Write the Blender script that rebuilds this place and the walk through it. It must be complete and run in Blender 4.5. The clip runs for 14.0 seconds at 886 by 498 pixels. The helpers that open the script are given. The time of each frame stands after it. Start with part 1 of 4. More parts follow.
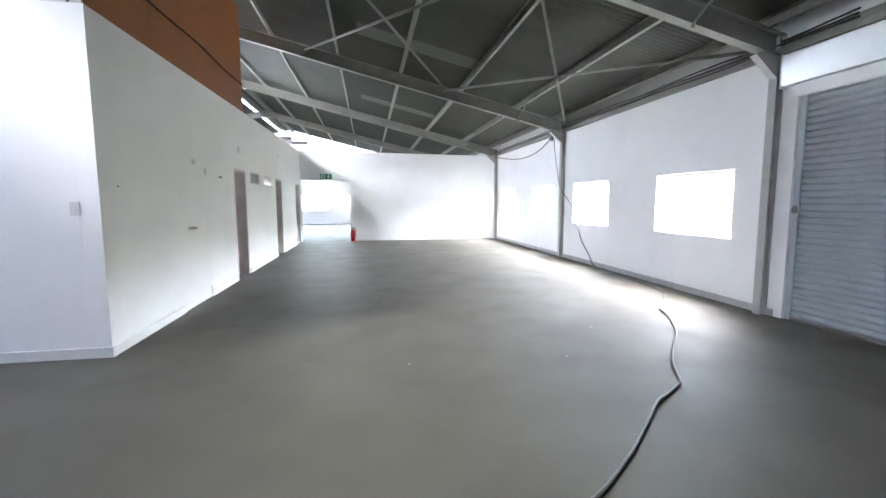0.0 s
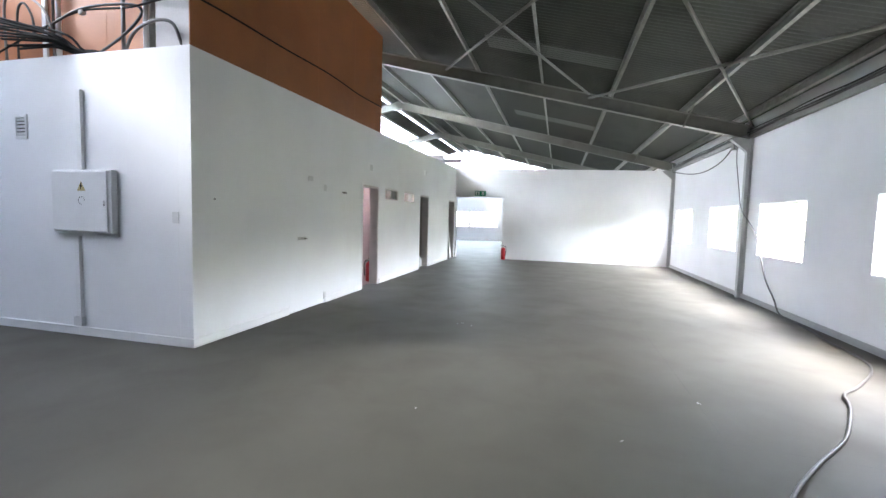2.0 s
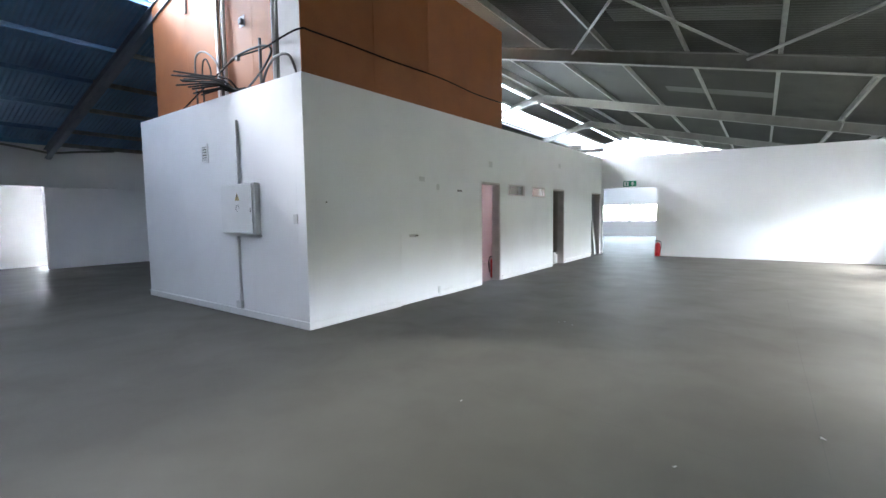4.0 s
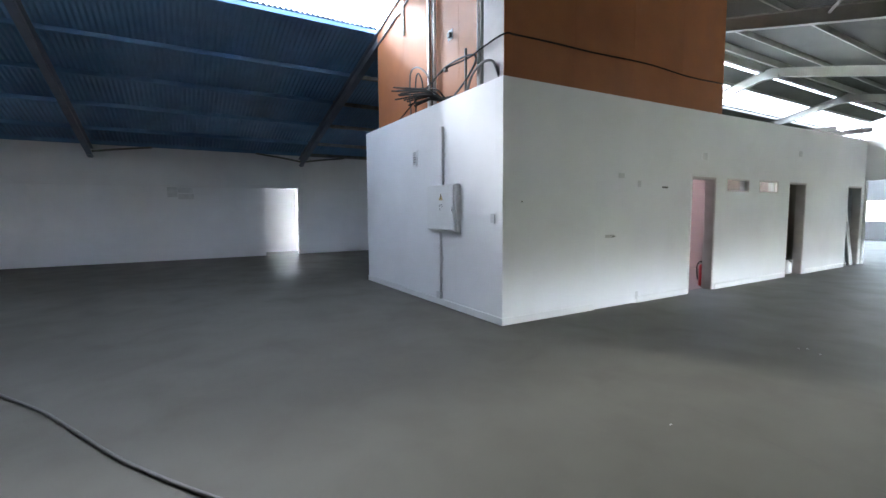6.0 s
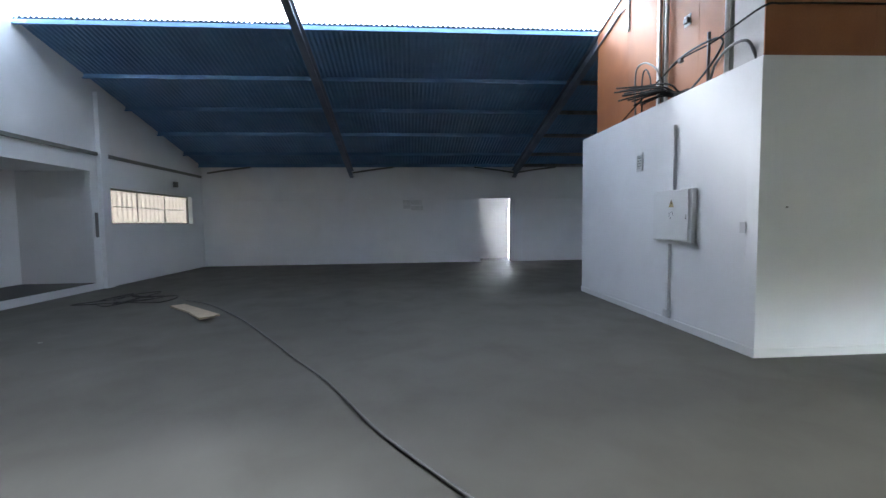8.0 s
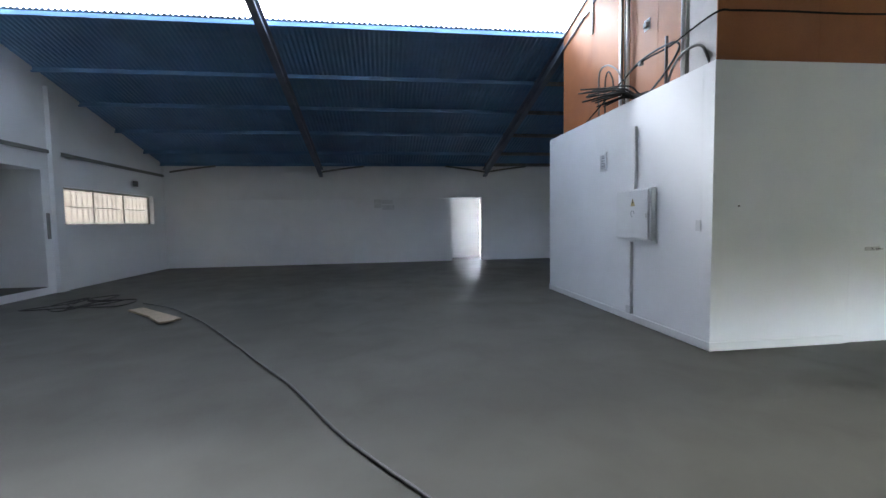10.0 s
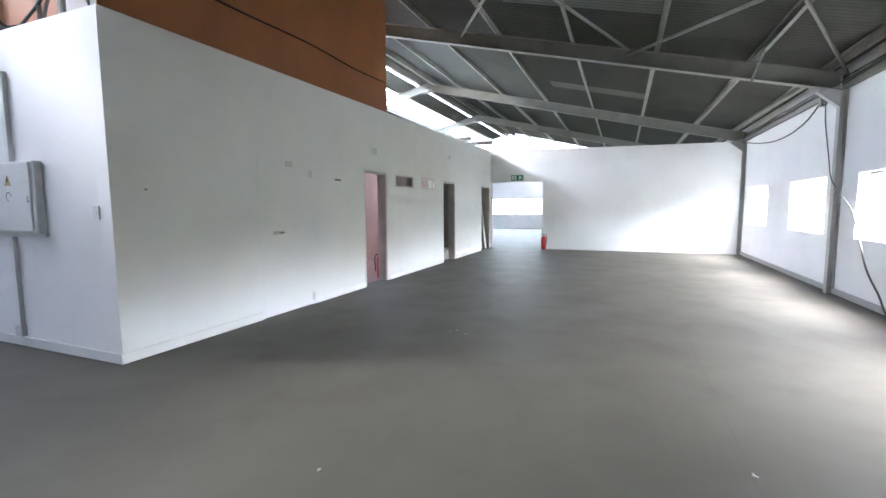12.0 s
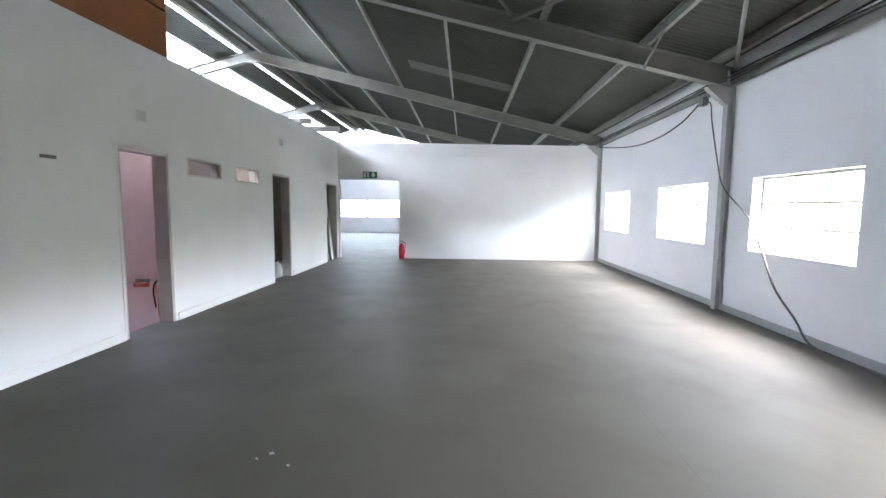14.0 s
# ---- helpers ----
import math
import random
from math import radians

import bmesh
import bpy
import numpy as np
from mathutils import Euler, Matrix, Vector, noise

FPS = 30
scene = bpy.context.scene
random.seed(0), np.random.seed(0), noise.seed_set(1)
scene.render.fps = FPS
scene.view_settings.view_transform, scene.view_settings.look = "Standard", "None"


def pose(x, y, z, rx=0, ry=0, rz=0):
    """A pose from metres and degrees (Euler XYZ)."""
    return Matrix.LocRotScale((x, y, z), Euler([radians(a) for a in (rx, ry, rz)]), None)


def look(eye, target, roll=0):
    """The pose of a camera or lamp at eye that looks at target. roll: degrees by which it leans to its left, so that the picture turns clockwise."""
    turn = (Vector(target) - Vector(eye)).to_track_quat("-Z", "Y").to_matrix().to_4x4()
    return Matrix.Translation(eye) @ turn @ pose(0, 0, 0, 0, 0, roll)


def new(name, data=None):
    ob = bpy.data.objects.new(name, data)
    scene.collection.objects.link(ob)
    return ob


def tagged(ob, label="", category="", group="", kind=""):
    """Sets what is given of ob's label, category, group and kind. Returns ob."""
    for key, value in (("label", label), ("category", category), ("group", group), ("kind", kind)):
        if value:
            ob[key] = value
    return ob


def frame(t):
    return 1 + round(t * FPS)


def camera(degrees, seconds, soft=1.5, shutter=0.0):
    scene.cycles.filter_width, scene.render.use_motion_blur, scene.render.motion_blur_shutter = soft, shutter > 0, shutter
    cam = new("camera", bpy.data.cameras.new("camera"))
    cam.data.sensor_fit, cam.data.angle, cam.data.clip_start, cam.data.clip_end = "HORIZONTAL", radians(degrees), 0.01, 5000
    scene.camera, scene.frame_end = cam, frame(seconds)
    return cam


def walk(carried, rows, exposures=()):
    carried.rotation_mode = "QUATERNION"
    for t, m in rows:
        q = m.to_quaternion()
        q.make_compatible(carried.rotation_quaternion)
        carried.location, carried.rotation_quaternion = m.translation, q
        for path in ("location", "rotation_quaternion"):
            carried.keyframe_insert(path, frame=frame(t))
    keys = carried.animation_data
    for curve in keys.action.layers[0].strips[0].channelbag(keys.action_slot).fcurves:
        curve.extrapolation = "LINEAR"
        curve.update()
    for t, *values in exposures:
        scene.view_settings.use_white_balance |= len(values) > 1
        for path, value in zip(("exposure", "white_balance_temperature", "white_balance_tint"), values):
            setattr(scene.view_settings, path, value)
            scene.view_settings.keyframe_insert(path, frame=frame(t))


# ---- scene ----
cam = camera(90.3, 14.0)
PATH = [
    (0, (0.187, 0.194, 1.423), (0.52, 2.154, 1.209), -0.2),
    (0.5, (0.576, 0.323, 1.428), (0.591, 2.311, 1.218), 1.2),
    (1, (0.903, 0.507, 1.421), (0.73, 2.49, 1.233), 0.0),
    (1.5, (1.202, 0.683, 1.453), (0.969, 2.661, 1.273), -0.4),
    (2, (1.496, 0.846, 1.447), (0.995, 2.777, 1.303), 1.5),
    (2.2, (1.63, 0.897, 1.452), (1.058, 2.807, 1.296), 0.0),
    (4.3, (2.323, 1.26, 1.402), (1.07, 2.81, 1.24), -0.6),
    (4.5, (2.325, 1.227, 1.419), (1.019, 2.733, 1.252), -0.8),
    (5, (2.29, 1.189, 1.414), (0.841, 2.557, 1.249), -0.6),
    (5.5, (2.248, 1.155, 1.431), (0.672, 2.374, 1.264), -0.5),
    (6, (2.203, 1.139, 1.451), (0.49, 2.157, 1.285), -0.4),
    (6.5, (2.147, 1.1, 1.466), (0.31, 1.876, 1.318), -0.5),
    (7, (2.129, 1.044, 1.472), (0.196, 1.538, 1.335), -0.4),
    (7.5, (2.148, 1.011, 1.475), (0.169, 1.268, 1.347), -0.5),
    (7.7, (2.127, 1.007, 1.459), (0.137, 1.172, 1.342), -0.4),
    (9.8, (2.115, 1.046, 1.475), (0.124, 1.189, 1.346), -1.2),
    (10, (2.13, 1.1, 1.463), (0.153, 1.371, 1.338), -0.9),
    (10.5, (2.144, 1.236, 1.447), (0.268, 1.92, 1.328), -0.6),
    (11, (2.195, 1.41, 1.393), (0.663, 2.683, 1.204), -1.1),
    (11.5, (2.076, 1.686, 1.426), (1.001, 3.361, 1.224), -0.3),
    (12, (1.975, 2.111, 1.4), (1.226, 3.956, 1.209), -0.4),
    (12.5, (1.824, 2.621, 1.428), (1.258, 4.526, 1.201), -0.8),
    (13, (1.628, 3.162, 1.45), (1.429, 5.141, 1.243), -1.1),
    (13.5, (1.524, 3.741, 1.437), (1.371, 5.727, 1.252), -0.8),
    (14, (1.377, 4.315, 1.42), (1.283, 6.304, 1.236), 0.5),
]
walk(cam, [(t, look(eye, target, roll)) for t, eye, target, roll in PATH], exposures=[(0.0, 7.5, 6150, 16), (2.2, 7.2, 6150, 15), (4.5, 7.05, 6050, 13), (7.5, 6.85, 6050, 12), (9.8, 6.75, 6050, 12), (12.0, 7.15, 6100, 16), (14.0, 6.95, 6100, 17)])

# ---- world and light ----
world = bpy.data.worlds.new("overcast_sky")
scene.world = world
world.use_nodes = True
wn, wl = world.node_tree.nodes, world.node_tree.links
wn.clear()
sky = wn.new("ShaderNodeTexSky")
sky.sky_type = "NISHITA"
sky.sun_disc = False
sky.sun_elevation, sky.sun_rotation = radians(37), radians(248.2)
grey = wn.new("ShaderNodeHueSaturation")
grey.inputs["Saturation"].default_value = 0.4
bg = wn.new("ShaderNodeBackground")
bg.inputs["Strength"].default_value = 0.15
wout = wn.new("ShaderNodeOutputWorld")
wl.new(sky.outputs[0], grey.inputs["Color"])
wl.new(grey.outputs[0], bg.inputs["Color"])
wl.new(bg.outputs[0], wout.inputs["Surface"])
sun = new("sun", bpy.data.lights.new("sun", "SUN"))
sun.data.energy, sun.data.angle, sun.data.color = 0.28, radians(11), (1.0, 0.97, 0.93)
sun.matrix_world = look((-25, -10, 20.3), (0, 0, 0))

# added lamps just outside the east windows that boost sky light on the floor
for y0, y1 in ((14.46, 16.15), (11.29, 13.0), (8.64, 10.24), (5.48, 7.12)):
    lamp = new("window_fill", bpy.data.lights.new("window_fill", "AREA"))
    lamp.data.shape, lamp.data.size, lamp.data.size_y = "RECTANGLE", y1 - y0 - 0.1, 0.4
    lamp.data.energy, lamp.data.color, lamp.data.spread = 1.3, (1.0, 0.94, 0.90), radians(105)
    lamp.matrix_world = look((5.09 + 0.33, (y0 + y1) / 2, 1.48), (5.09 - 0.75, (y0 + y1) / 2, 0.0))


# ---- materials ----
def mat(name, colour, rough=0.6, metal=0.0, vary=0.12, scale=3.0, grain=60.0, bump=0.1, stain=None, stain_amount=0.0, stain_scale=0.8, island=0.0):
    """Painted or raw surface: broad mottling, fine grain, stains with a shape of their own and a fine relief."""
    m = bpy.data.materials.new(name)
    m.use_nodes = True
    n, l = m.node_tree.nodes, m.node_tree.links
    b = n["Principled BSDF"]
    b.inputs["Roughness"].default_value, b.inputs["Metallic"].default_value = rough, metal
    geo = n.new("ShaderNodeNewGeometry")
    big, fine = n.new("ShaderNodeTexNoise"), n.new("ShaderNodeTexNoise")
    big.inputs["Scale"].default_value, big.inputs["Detail"].default_value = scale, 6
    fine.inputs["Scale"].default_value, fine.inputs["Detail"].default_value = grain, 3
    for t in (big, fine):
        l.new(geo.outputs["Position"], t.inputs["Vector"])
    add = n.new("ShaderNodeMath")
    add.operation = "ADD"
    half = n.new("ShaderNodeMath")
    half.operation, half.inputs[1].default_value = "MULTIPLY", 0.5
    l.new(fine.outputs[0], half.inputs[0])
    l.new(big.outputs[0], add.inputs[0])
    l.new(half.outputs[0], add.inputs[1])
    ramp = n.new("ShaderNodeMapRange")
    ramp.inputs["From Min"].default_value, ramp.inputs["From Max"].default_value = 0.5, 1.0
    ramp.inputs["To Min"].default_value, ramp.inputs["To Max"].default_value = 1 - vary, 1 + vary
    l.new(add.outputs[0], ramp.inputs["Value"])
    mul = n.new("ShaderNodeMix")
    mul.data_type, mul.blend_type = "RGBA", "MULTIPLY"
    mul.inputs[0].default_value = 1.0
    mul.inputs[6].default_value = (*colour, 1)
    l.new(ramp.outputs[0], mul.inputs[7])
    out = mul.outputs[2]
    if stain:
        st = n.new("ShaderNodeTexNoise")
        st.inputs["Scale"].default_value, st.inputs["Detail"].default_value, st.inputs["Distortion"].default_value = stain_scale, 8, 0.6
        l.new(geo.outputs["Position"], st.inputs["Vector"])
        mr = n.new("ShaderNodeMapRange")
        mr.inputs["From Min"].default_value, mr.inputs["From Max"].default_value = 0.52, 0.72
        mr.inputs["To Max"].default_value = stain_amount
        l.new(st.outputs[0], mr.inputs["Value"])
        mx = n.new("ShaderNodeMix")
        mx.data_type = "RGBA"
        l.new(mr.outputs[0], mx.inputs[0])
        l.new(out, mx.inputs[6])
        mx.inputs[7].default_value = (*stain, 1)
        out = mx.outputs[2]
    l.new(out, b.inputs["Base Color"])
    rr = n.new("ShaderNodeMapRange")
    rr.inputs["To Min"].default_value, rr.inputs["To Max"].default_value = max(rough - 0.12, 0.02), min(rough + 0.12, 1)
    l.new(big.outputs[0], rr.inputs["Value"])
    l.new(rr.outputs[0], b.inputs["Roughness"])
    bp = n.new("ShaderNodeBump")
    bp.inputs["Strength"].default_value, bp.inputs["Distance"].default_value = bump, 0.01
    l.new(add.outputs[0], bp.inputs["Height"])
    l.new(bp.outputs[0], b.inputs["Normal"])
    return m


def glass_mat(name, colour, mix):
    m = bpy.data.materials.new(name)
    m.use_nodes = True
    n, l = m.node_tree.nodes, m.node_tree.links
    n.clear()
    a, g, x, o = n.new("ShaderNodeBsdfTransparent"), n.new("ShaderNodeBsdfGlossy"), n.new("ShaderNodeMixShader"), n.new("ShaderNodeOutputMaterial")
    a.inputs[0].default_value = (*colour, 1)
    g.inputs["Roughness"].default_value = 0.05
    x.inputs[0].default_value = mix
    l.new(a.outputs[0], x.inputs[1])
    l.new(g.outputs[0], x.inputs[2])
    l.new(x.outputs[0], o.inputs["Surface"])
    return m


def floor_mat():
    """Power-floated screed: cloudy patches, trowel and drag streaks, dark scuffs, pale dust."""
    m = bpy.data.materials.new("grey_screed")
    m.use_nodes = True
    n, l = m.node_tree.nodes, m.node_tree.links
    b = n["Principled BSDF"]
    geo = n.new("ShaderNodeNewGeometry")

    def cloud(scale, detail, stretch=(1, 1, 1), turn=0.0, distort=0.0):
        mp = n.new("ShaderNodeMapping")
        mp.inputs["Scale"].default_value, mp.inputs["Rotation"].default_value = stretch, (0, 0, turn)
        t = n.new("ShaderNodeTexNoise")
        t.inputs["Scale"].default_value, t.inputs["Detail"].default_value, t.inputs["Distortion"].default_value = scale, detail, distort
        l.new(geo.outputs["Position"], mp.inputs["Vector"])
        l.new(mp.outputs[0], t.inputs["Vector"])
        return t.outputs[0]

    def band(value, a, c, low, high):
        r = n.new("ShaderNodeMapRange")
        for key, v in (("From Min", a), ("From Max", c), ("To Min", low), ("To Max", high)):
            r.inputs[key].default_value = v
        l.new(value, r.inputs["Value"])
        return r.outputs[0]

    def blend(fac, one, two):
        x = n.new("ShaderNodeMix")
        x.data_type = "RGBA"
        l.new(fac, x.inputs[0])
        for slot, v in ((6, one), (7, two)):
            if isinstance(v, tuple):
                x.inputs[slot].default_value = (*v, 1)
            else:
                l.new(v, x.inputs[slot])
        return x.outputs[2]

    big, mid = cloud(0.35, 5, distort=0.5), cloud(1.6, 6, distort=0.4)
    drag = cloud(1.3, 5, (1, 6, 1), 0.5, 0.3)
    drag2 = cloud(1.0, 5, (5, 0.8, 1), 0.25, 0.4)
    grit = cloud(55, 3)
    col = blend(band(big, 0.35, 0.65, 0, 1), (0.089, 0.083, 0.063), (0.111, 0.106, 0.085))
    col = blend(band(mid, 0.5, 0.72, 0, 0.4), col, (0.081, 0.075, 0.058))
    col = blend(band(drag, 0.56, 0.78, 0, 0.13), col, (0.078, 0.072, 0.060))
    col = blend(band(drag2, 0.58, 0.8, 0, 0.08), col, (0.149, 0.141, 0.118))
    col = blend(band(grit, 0.66, 0.8, 0, 0.25), col, (0.069, 0.063, 0.052))
    b.inputs["Specular IOR Level"].default_value = 0.38
    l.new(col, b.inputs["Base Color"])
    l.new(band(mid, 0.3, 0.7, 0.56, 0.68), b.inputs["Roughness"])
    bp = n.new("ShaderNodeBump")
    bp.inputs["Strength"].default_value, bp.inputs["Distance"].default_value = 0.03, 0.02
    l.new(mid, bp.inputs["Height"])
    l.new(bp.outputs[0], b.inputs["Normal"])
    return m


WHITE = mat("white_wall_paint", (0.83, 0.83, 0.83), 0.55, vary=0.035, scale=1.2, grain=90, bump=0.06, stain=(0.66, 0.65, 0.62), stain_amount=0.22, stain_scale=0.7)
TRIM = mat("white_gloss_paint", (0.80, 0.80, 0.79), 0.35, vary=0.03, scale=4, bump=0.04)
FLOOR = floor_mat()
JOINT = mat("dusty_joint_filler", (0.085, 0.082, 0.07), 0.8, vary=0.3, scale=4, bump=0.1)
SCRAP = mat("dusty_paper", (0.42, 0.41, 0.39), 0.8, vary=0.15, scale=20, bump=0.1)
DARKSCREED = mat("dark_screed", (0.07, 0.066, 0.058), 0.7, vary=0.2, scale=2, bump=0.1)
# shade under the roof is put into this grey; COLUMN is the paint lighter
STEEL = mat("shaded_grey_steel_paint", (0.20, 0.20, 0.175), 0.5, vary=0.12, scale=3, bump=0.05, stain=(0.13, 0.122, 0.105), stain_amount=0.5, stain_scale=2.5)
COLUMN = mat("lighter_grey_steel_paint", (0.40, 0.40, 0.385), 0.45, vary=0.1, scale=3, bump=0.05, stain=(0.25, 0.24, 0.22), stain_amount=0.4, stain_scale=3)
PURLIN = mat("galvanised_purlin", (0.25, 0.25, 0.22), 0.45, metal=0.2, vary=0.2, scale=6, bump=0.05, stain=(0.1, 0.09, 0.08), stain_amount=0.6, stain_scale=4)
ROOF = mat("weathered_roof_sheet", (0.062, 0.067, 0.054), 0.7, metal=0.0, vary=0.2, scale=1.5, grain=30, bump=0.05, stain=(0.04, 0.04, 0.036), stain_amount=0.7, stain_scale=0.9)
BLUE = mat("blue_roof_lining", (0.145, 0.275, 0.46), 0.5, vary=0.15, scale=1.2, bump=0.05, stain=(0.08, 0.18, 0.36), stain_amount=0.5, stain_scale=0.8)
BLUESTEEL = mat("blue_grey_steel_paint", (0.17, 0.20, 0.25), 0.5, vary=0.15, scale=3, bump=0.05, stain=(0.08, 0.12, 0.18), stain_amount=0.5, stain_scale=2.5)
HOOD = mat("bright_galvanised_sheet", (0.85, 0.85, 0.85), 0.3, metal=0.25, vary=0.05, scale=2, bump=0.02)
GREYCABLE = mat("worn_grey_cable", (0.095, 0.092, 0.086), 0.5, vary=0.25, scale=7, bump=0.05)
BROWN = mat("brown_hardboard", (0.335, 0.122, 0.044), 0.6, vary=0.14, scale=2.0, grain=50, bump=0.06, stain=(0.26, 0.09, 0.032), stain_amount=0.6, stain_scale=1.1)
GREYBOARD = mat("grey_primer_board", (0.55, 0.53, 0.52), 0.6, vary=0.08, scale=3, bump=0.05)
FADED = mat("faded_grey_paint", (0.69, 0.69, 0.68), 0.6, vary=0.12, scale=5, bump=0.04)
PINK = mat("pink_wall_paint", (0.48, 0.37, 0.35), 0.6, vary=0.05, scale=2, bump=0.06)
REDFLOOR = mat("red_floor_paint", (0.20, 0.115, 0.10), 0.55, vary=0.15, scale=2, bump=0.06)
DARKROOM = mat("dull_brown_paint", (0.45, 0.42, 0.36), 0.65, vary=0.1, scale=2, bump=0.06)
JAMB = mat("taupe_door_frame_paint", (0.60, 0.55, 0.53), 0.5, vary=0.1, scale=5, bump=0.05)
BLACK = mat("black_rubber", (0.018, 0.017, 0.016), 0.8, vary=0.2, scale=9, bump=0.05)
HOSE = mat("grey_rubber_cable", (0.055, 0.052, 0.048), 0.5, vary=0.2, scale=9, bump=0.05)
RED = mat("red_enamel", (0.55, 0.02, 0.025), 0.3, vary=0.08, scale=8, bump=0.02)
BRICKM = mat("red_brick", (0.33, 0.10, 0.06), 0.8, vary=0.2, scale=12, bump=0.3)
GALV = mat("shutter_galvanised_steel", (0.36, 0.395, 0.42), 0.5, metal=0.3, vary=0.08, scale=2, bump=0.03)
CHROME = mat("brushed_metal", (0.55, 0.54, 0.52), 0.3, metal=0.9, vary=0.08, scale=12, bump=0.02)
GREEN = mat("green_sign_face", (0.0, 0.22, 0.11), 0.35, vary=0.05, scale=10, bump=0.0)
SIGNWHITE = mat("white_sign_paint", (0.82, 0.84, 0.82), 0.35, vary=0.02, scale=10, bump=0.0)
for m in (BLACK, HOSE):
    m.node_tree.nodes["Principled BSDF"].inputs["Specular IOR Level"].default_value = 0.15
YELLOW = mat("warning_yellow", (0.50, 0.40, 0.18), 0.4, vary=0.04, scale=10, bump=0.0)
WOOD = mat("pale_pine_board", (0.50, 0.40, 0.27), 0.65, vary=0.18, scale=6, bump=0.12)
PLASTIC = mat("white_plastic", (0.65, 0.65, 0.64), 0.35, vary=0.03, scale=6, bump=0.02)
DARKSTEEL = mat("dark_window_steel", (0.16, 0.15, 0.14), 0.5, vary=0.2, scale=8, bump=0.05)
GRASS = mat("mown_grass", (0.16, 0.157, 0.105), 0.9, vary=0.3, scale=0.6, bump=0.3, stain=(0.2, 0.17, 0.09), stain_amount=0.6, stain_scale=0.3)
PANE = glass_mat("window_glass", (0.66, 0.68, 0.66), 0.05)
# same sheet in three tints; the darker two only dim the light let in
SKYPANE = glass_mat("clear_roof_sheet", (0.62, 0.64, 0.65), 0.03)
HALFDIMPANE = glass_mat("half_dim_roof_sheet", (0.36, 0.37, 0.375), 0.03)
DIMPANE = glass_mat("dim_roof_sheet", (0.31, 0.32, 0.325), 0.03)


# ---- mesh helpers ----
def finish(ob, bm, material, smooth=False):
    me = bpy.data.meshes.new(ob if isinstance(ob, str) else ob.name)
    bmesh.ops.recalc_face_normals(bm, faces=bm.faces)
    bm.to_mesh(me)
    bm.free()
    me.materials.append(material)
    if smooth:
        for p in me.polygons:
            p.use_smooth = True
    return me


def part(name, bm, material, parent=None, label="", smooth=False):
    ob = new(name, finish(name, bm, material, smooth))
    if parent is not None:
        ob.parent = parent
        ob.matrix_parent_inverse = Matrix.Identity(4)
    if label:
        tagged(ob, label)
    return ob


def empty(name, at=(0, 0, 0), rz=0):
    ob = new(name)
    ob.matrix_basis = pose(*at, 0, 0, rz)
    ob.empty_display_size = 0.1
    return ob


def box(lo, hi, bevel=0.0, bm=None, m=None):
    bm2 = bmesh.new()
    c = [(a + b) / 2 for a, b in zip(lo, hi)]
    d = [abs(b - a) for a, b in zip(lo, hi)]
    bmesh.ops.create_cube(bm2, size=1, matrix=Matrix.Translation(c) @ Matrix.Diagonal((*d, 1)))
    if bevel:
        bmesh.ops.bevel(bm2, geom=bm2.edges[:], offset=bevel, segments=2, affect="EDGES", profile=0.6)
    if m is not None:
        bm2.transform(m)
    if bm is None:
        return bm2
    tmp = bpy.data.meshes.new("tmp")
    bm2.to_mesh(tmp)
    bm2.free()
    bm.from_mesh(tmp)
    bpy.data.meshes.remove(tmp)
    return bm


def revolve(profile, steps=24):
    """Solid of revolution round z from (radius, z) pairs."""
    bm = bmesh.new()
    rings = []
    for r, z in profile:
        rings.append([bm.verts.new((r * math.cos(a), r * math.sin(a), z)) for a in (2 * math.pi * i / steps for i in range(steps))])
    for a, b in zip(rings, rings[1:]):
        for i in range(steps):
            j = (i + 1) % steps
            bm.faces.new((a[i], a[j], b[j], b[i]))
    bm.faces.new(rings[0][::-1])
    bm.faces.new(rings[-1])
    return bm


def smooth_line(points, per=8):
    """Catmull-Rom line through the points."""
    p = [Vector(q) for q in points]
    p = [p[0] * 2 - p[1]] + p + [p[-1] * 2 - p[-2]]
    out = []
    for a, b, c, d in zip(p, p[1:], p[2:], p[3:]):
        for i in range(per):
            t = i / per
            out.append(0.5 * (2 * b + (c - a) * t + (2 * a - 5 * b + 4 * c - d) * t * t + (3 * b - a - 3 * c + d) * t ** 3))
    out.append(p[-2])
    return out


def tube(points, radius, sides=8, per=6, bm=None):
    bm = bm or bmesh.new()
    line = smooth_line(points, per) if len(points) > 2 else [Vector(q) for q in points]
    up = Vector((0, 0, 1))
    last = None
    for i, q in enumerate(line):
        d = (line[min(i + 1, len(line) - 1)] - line[max(i - 1, 0)]).normalized()
        side = d.cross(up)
        if side.length < 0.05:
            side = d.cross(Vector((0, 1, 0)))
        side.normalize()
        over = side.cross(d)
        ring = [bm.verts.new(q + radius * (math.cos(a) * side + math.sin(a) * over)) for a in (2 * math.pi * k / sides for k in range(sides))]
        if last:
            for k in range(sides):
                bm.faces.new((last[k], last[(k + 1) % sides], ring[(k + 1) % sides], ring[k]))
        else:
            bm.faces.new(ring[::-1])
        last = ring
    bm.faces.new(last)
    return bm


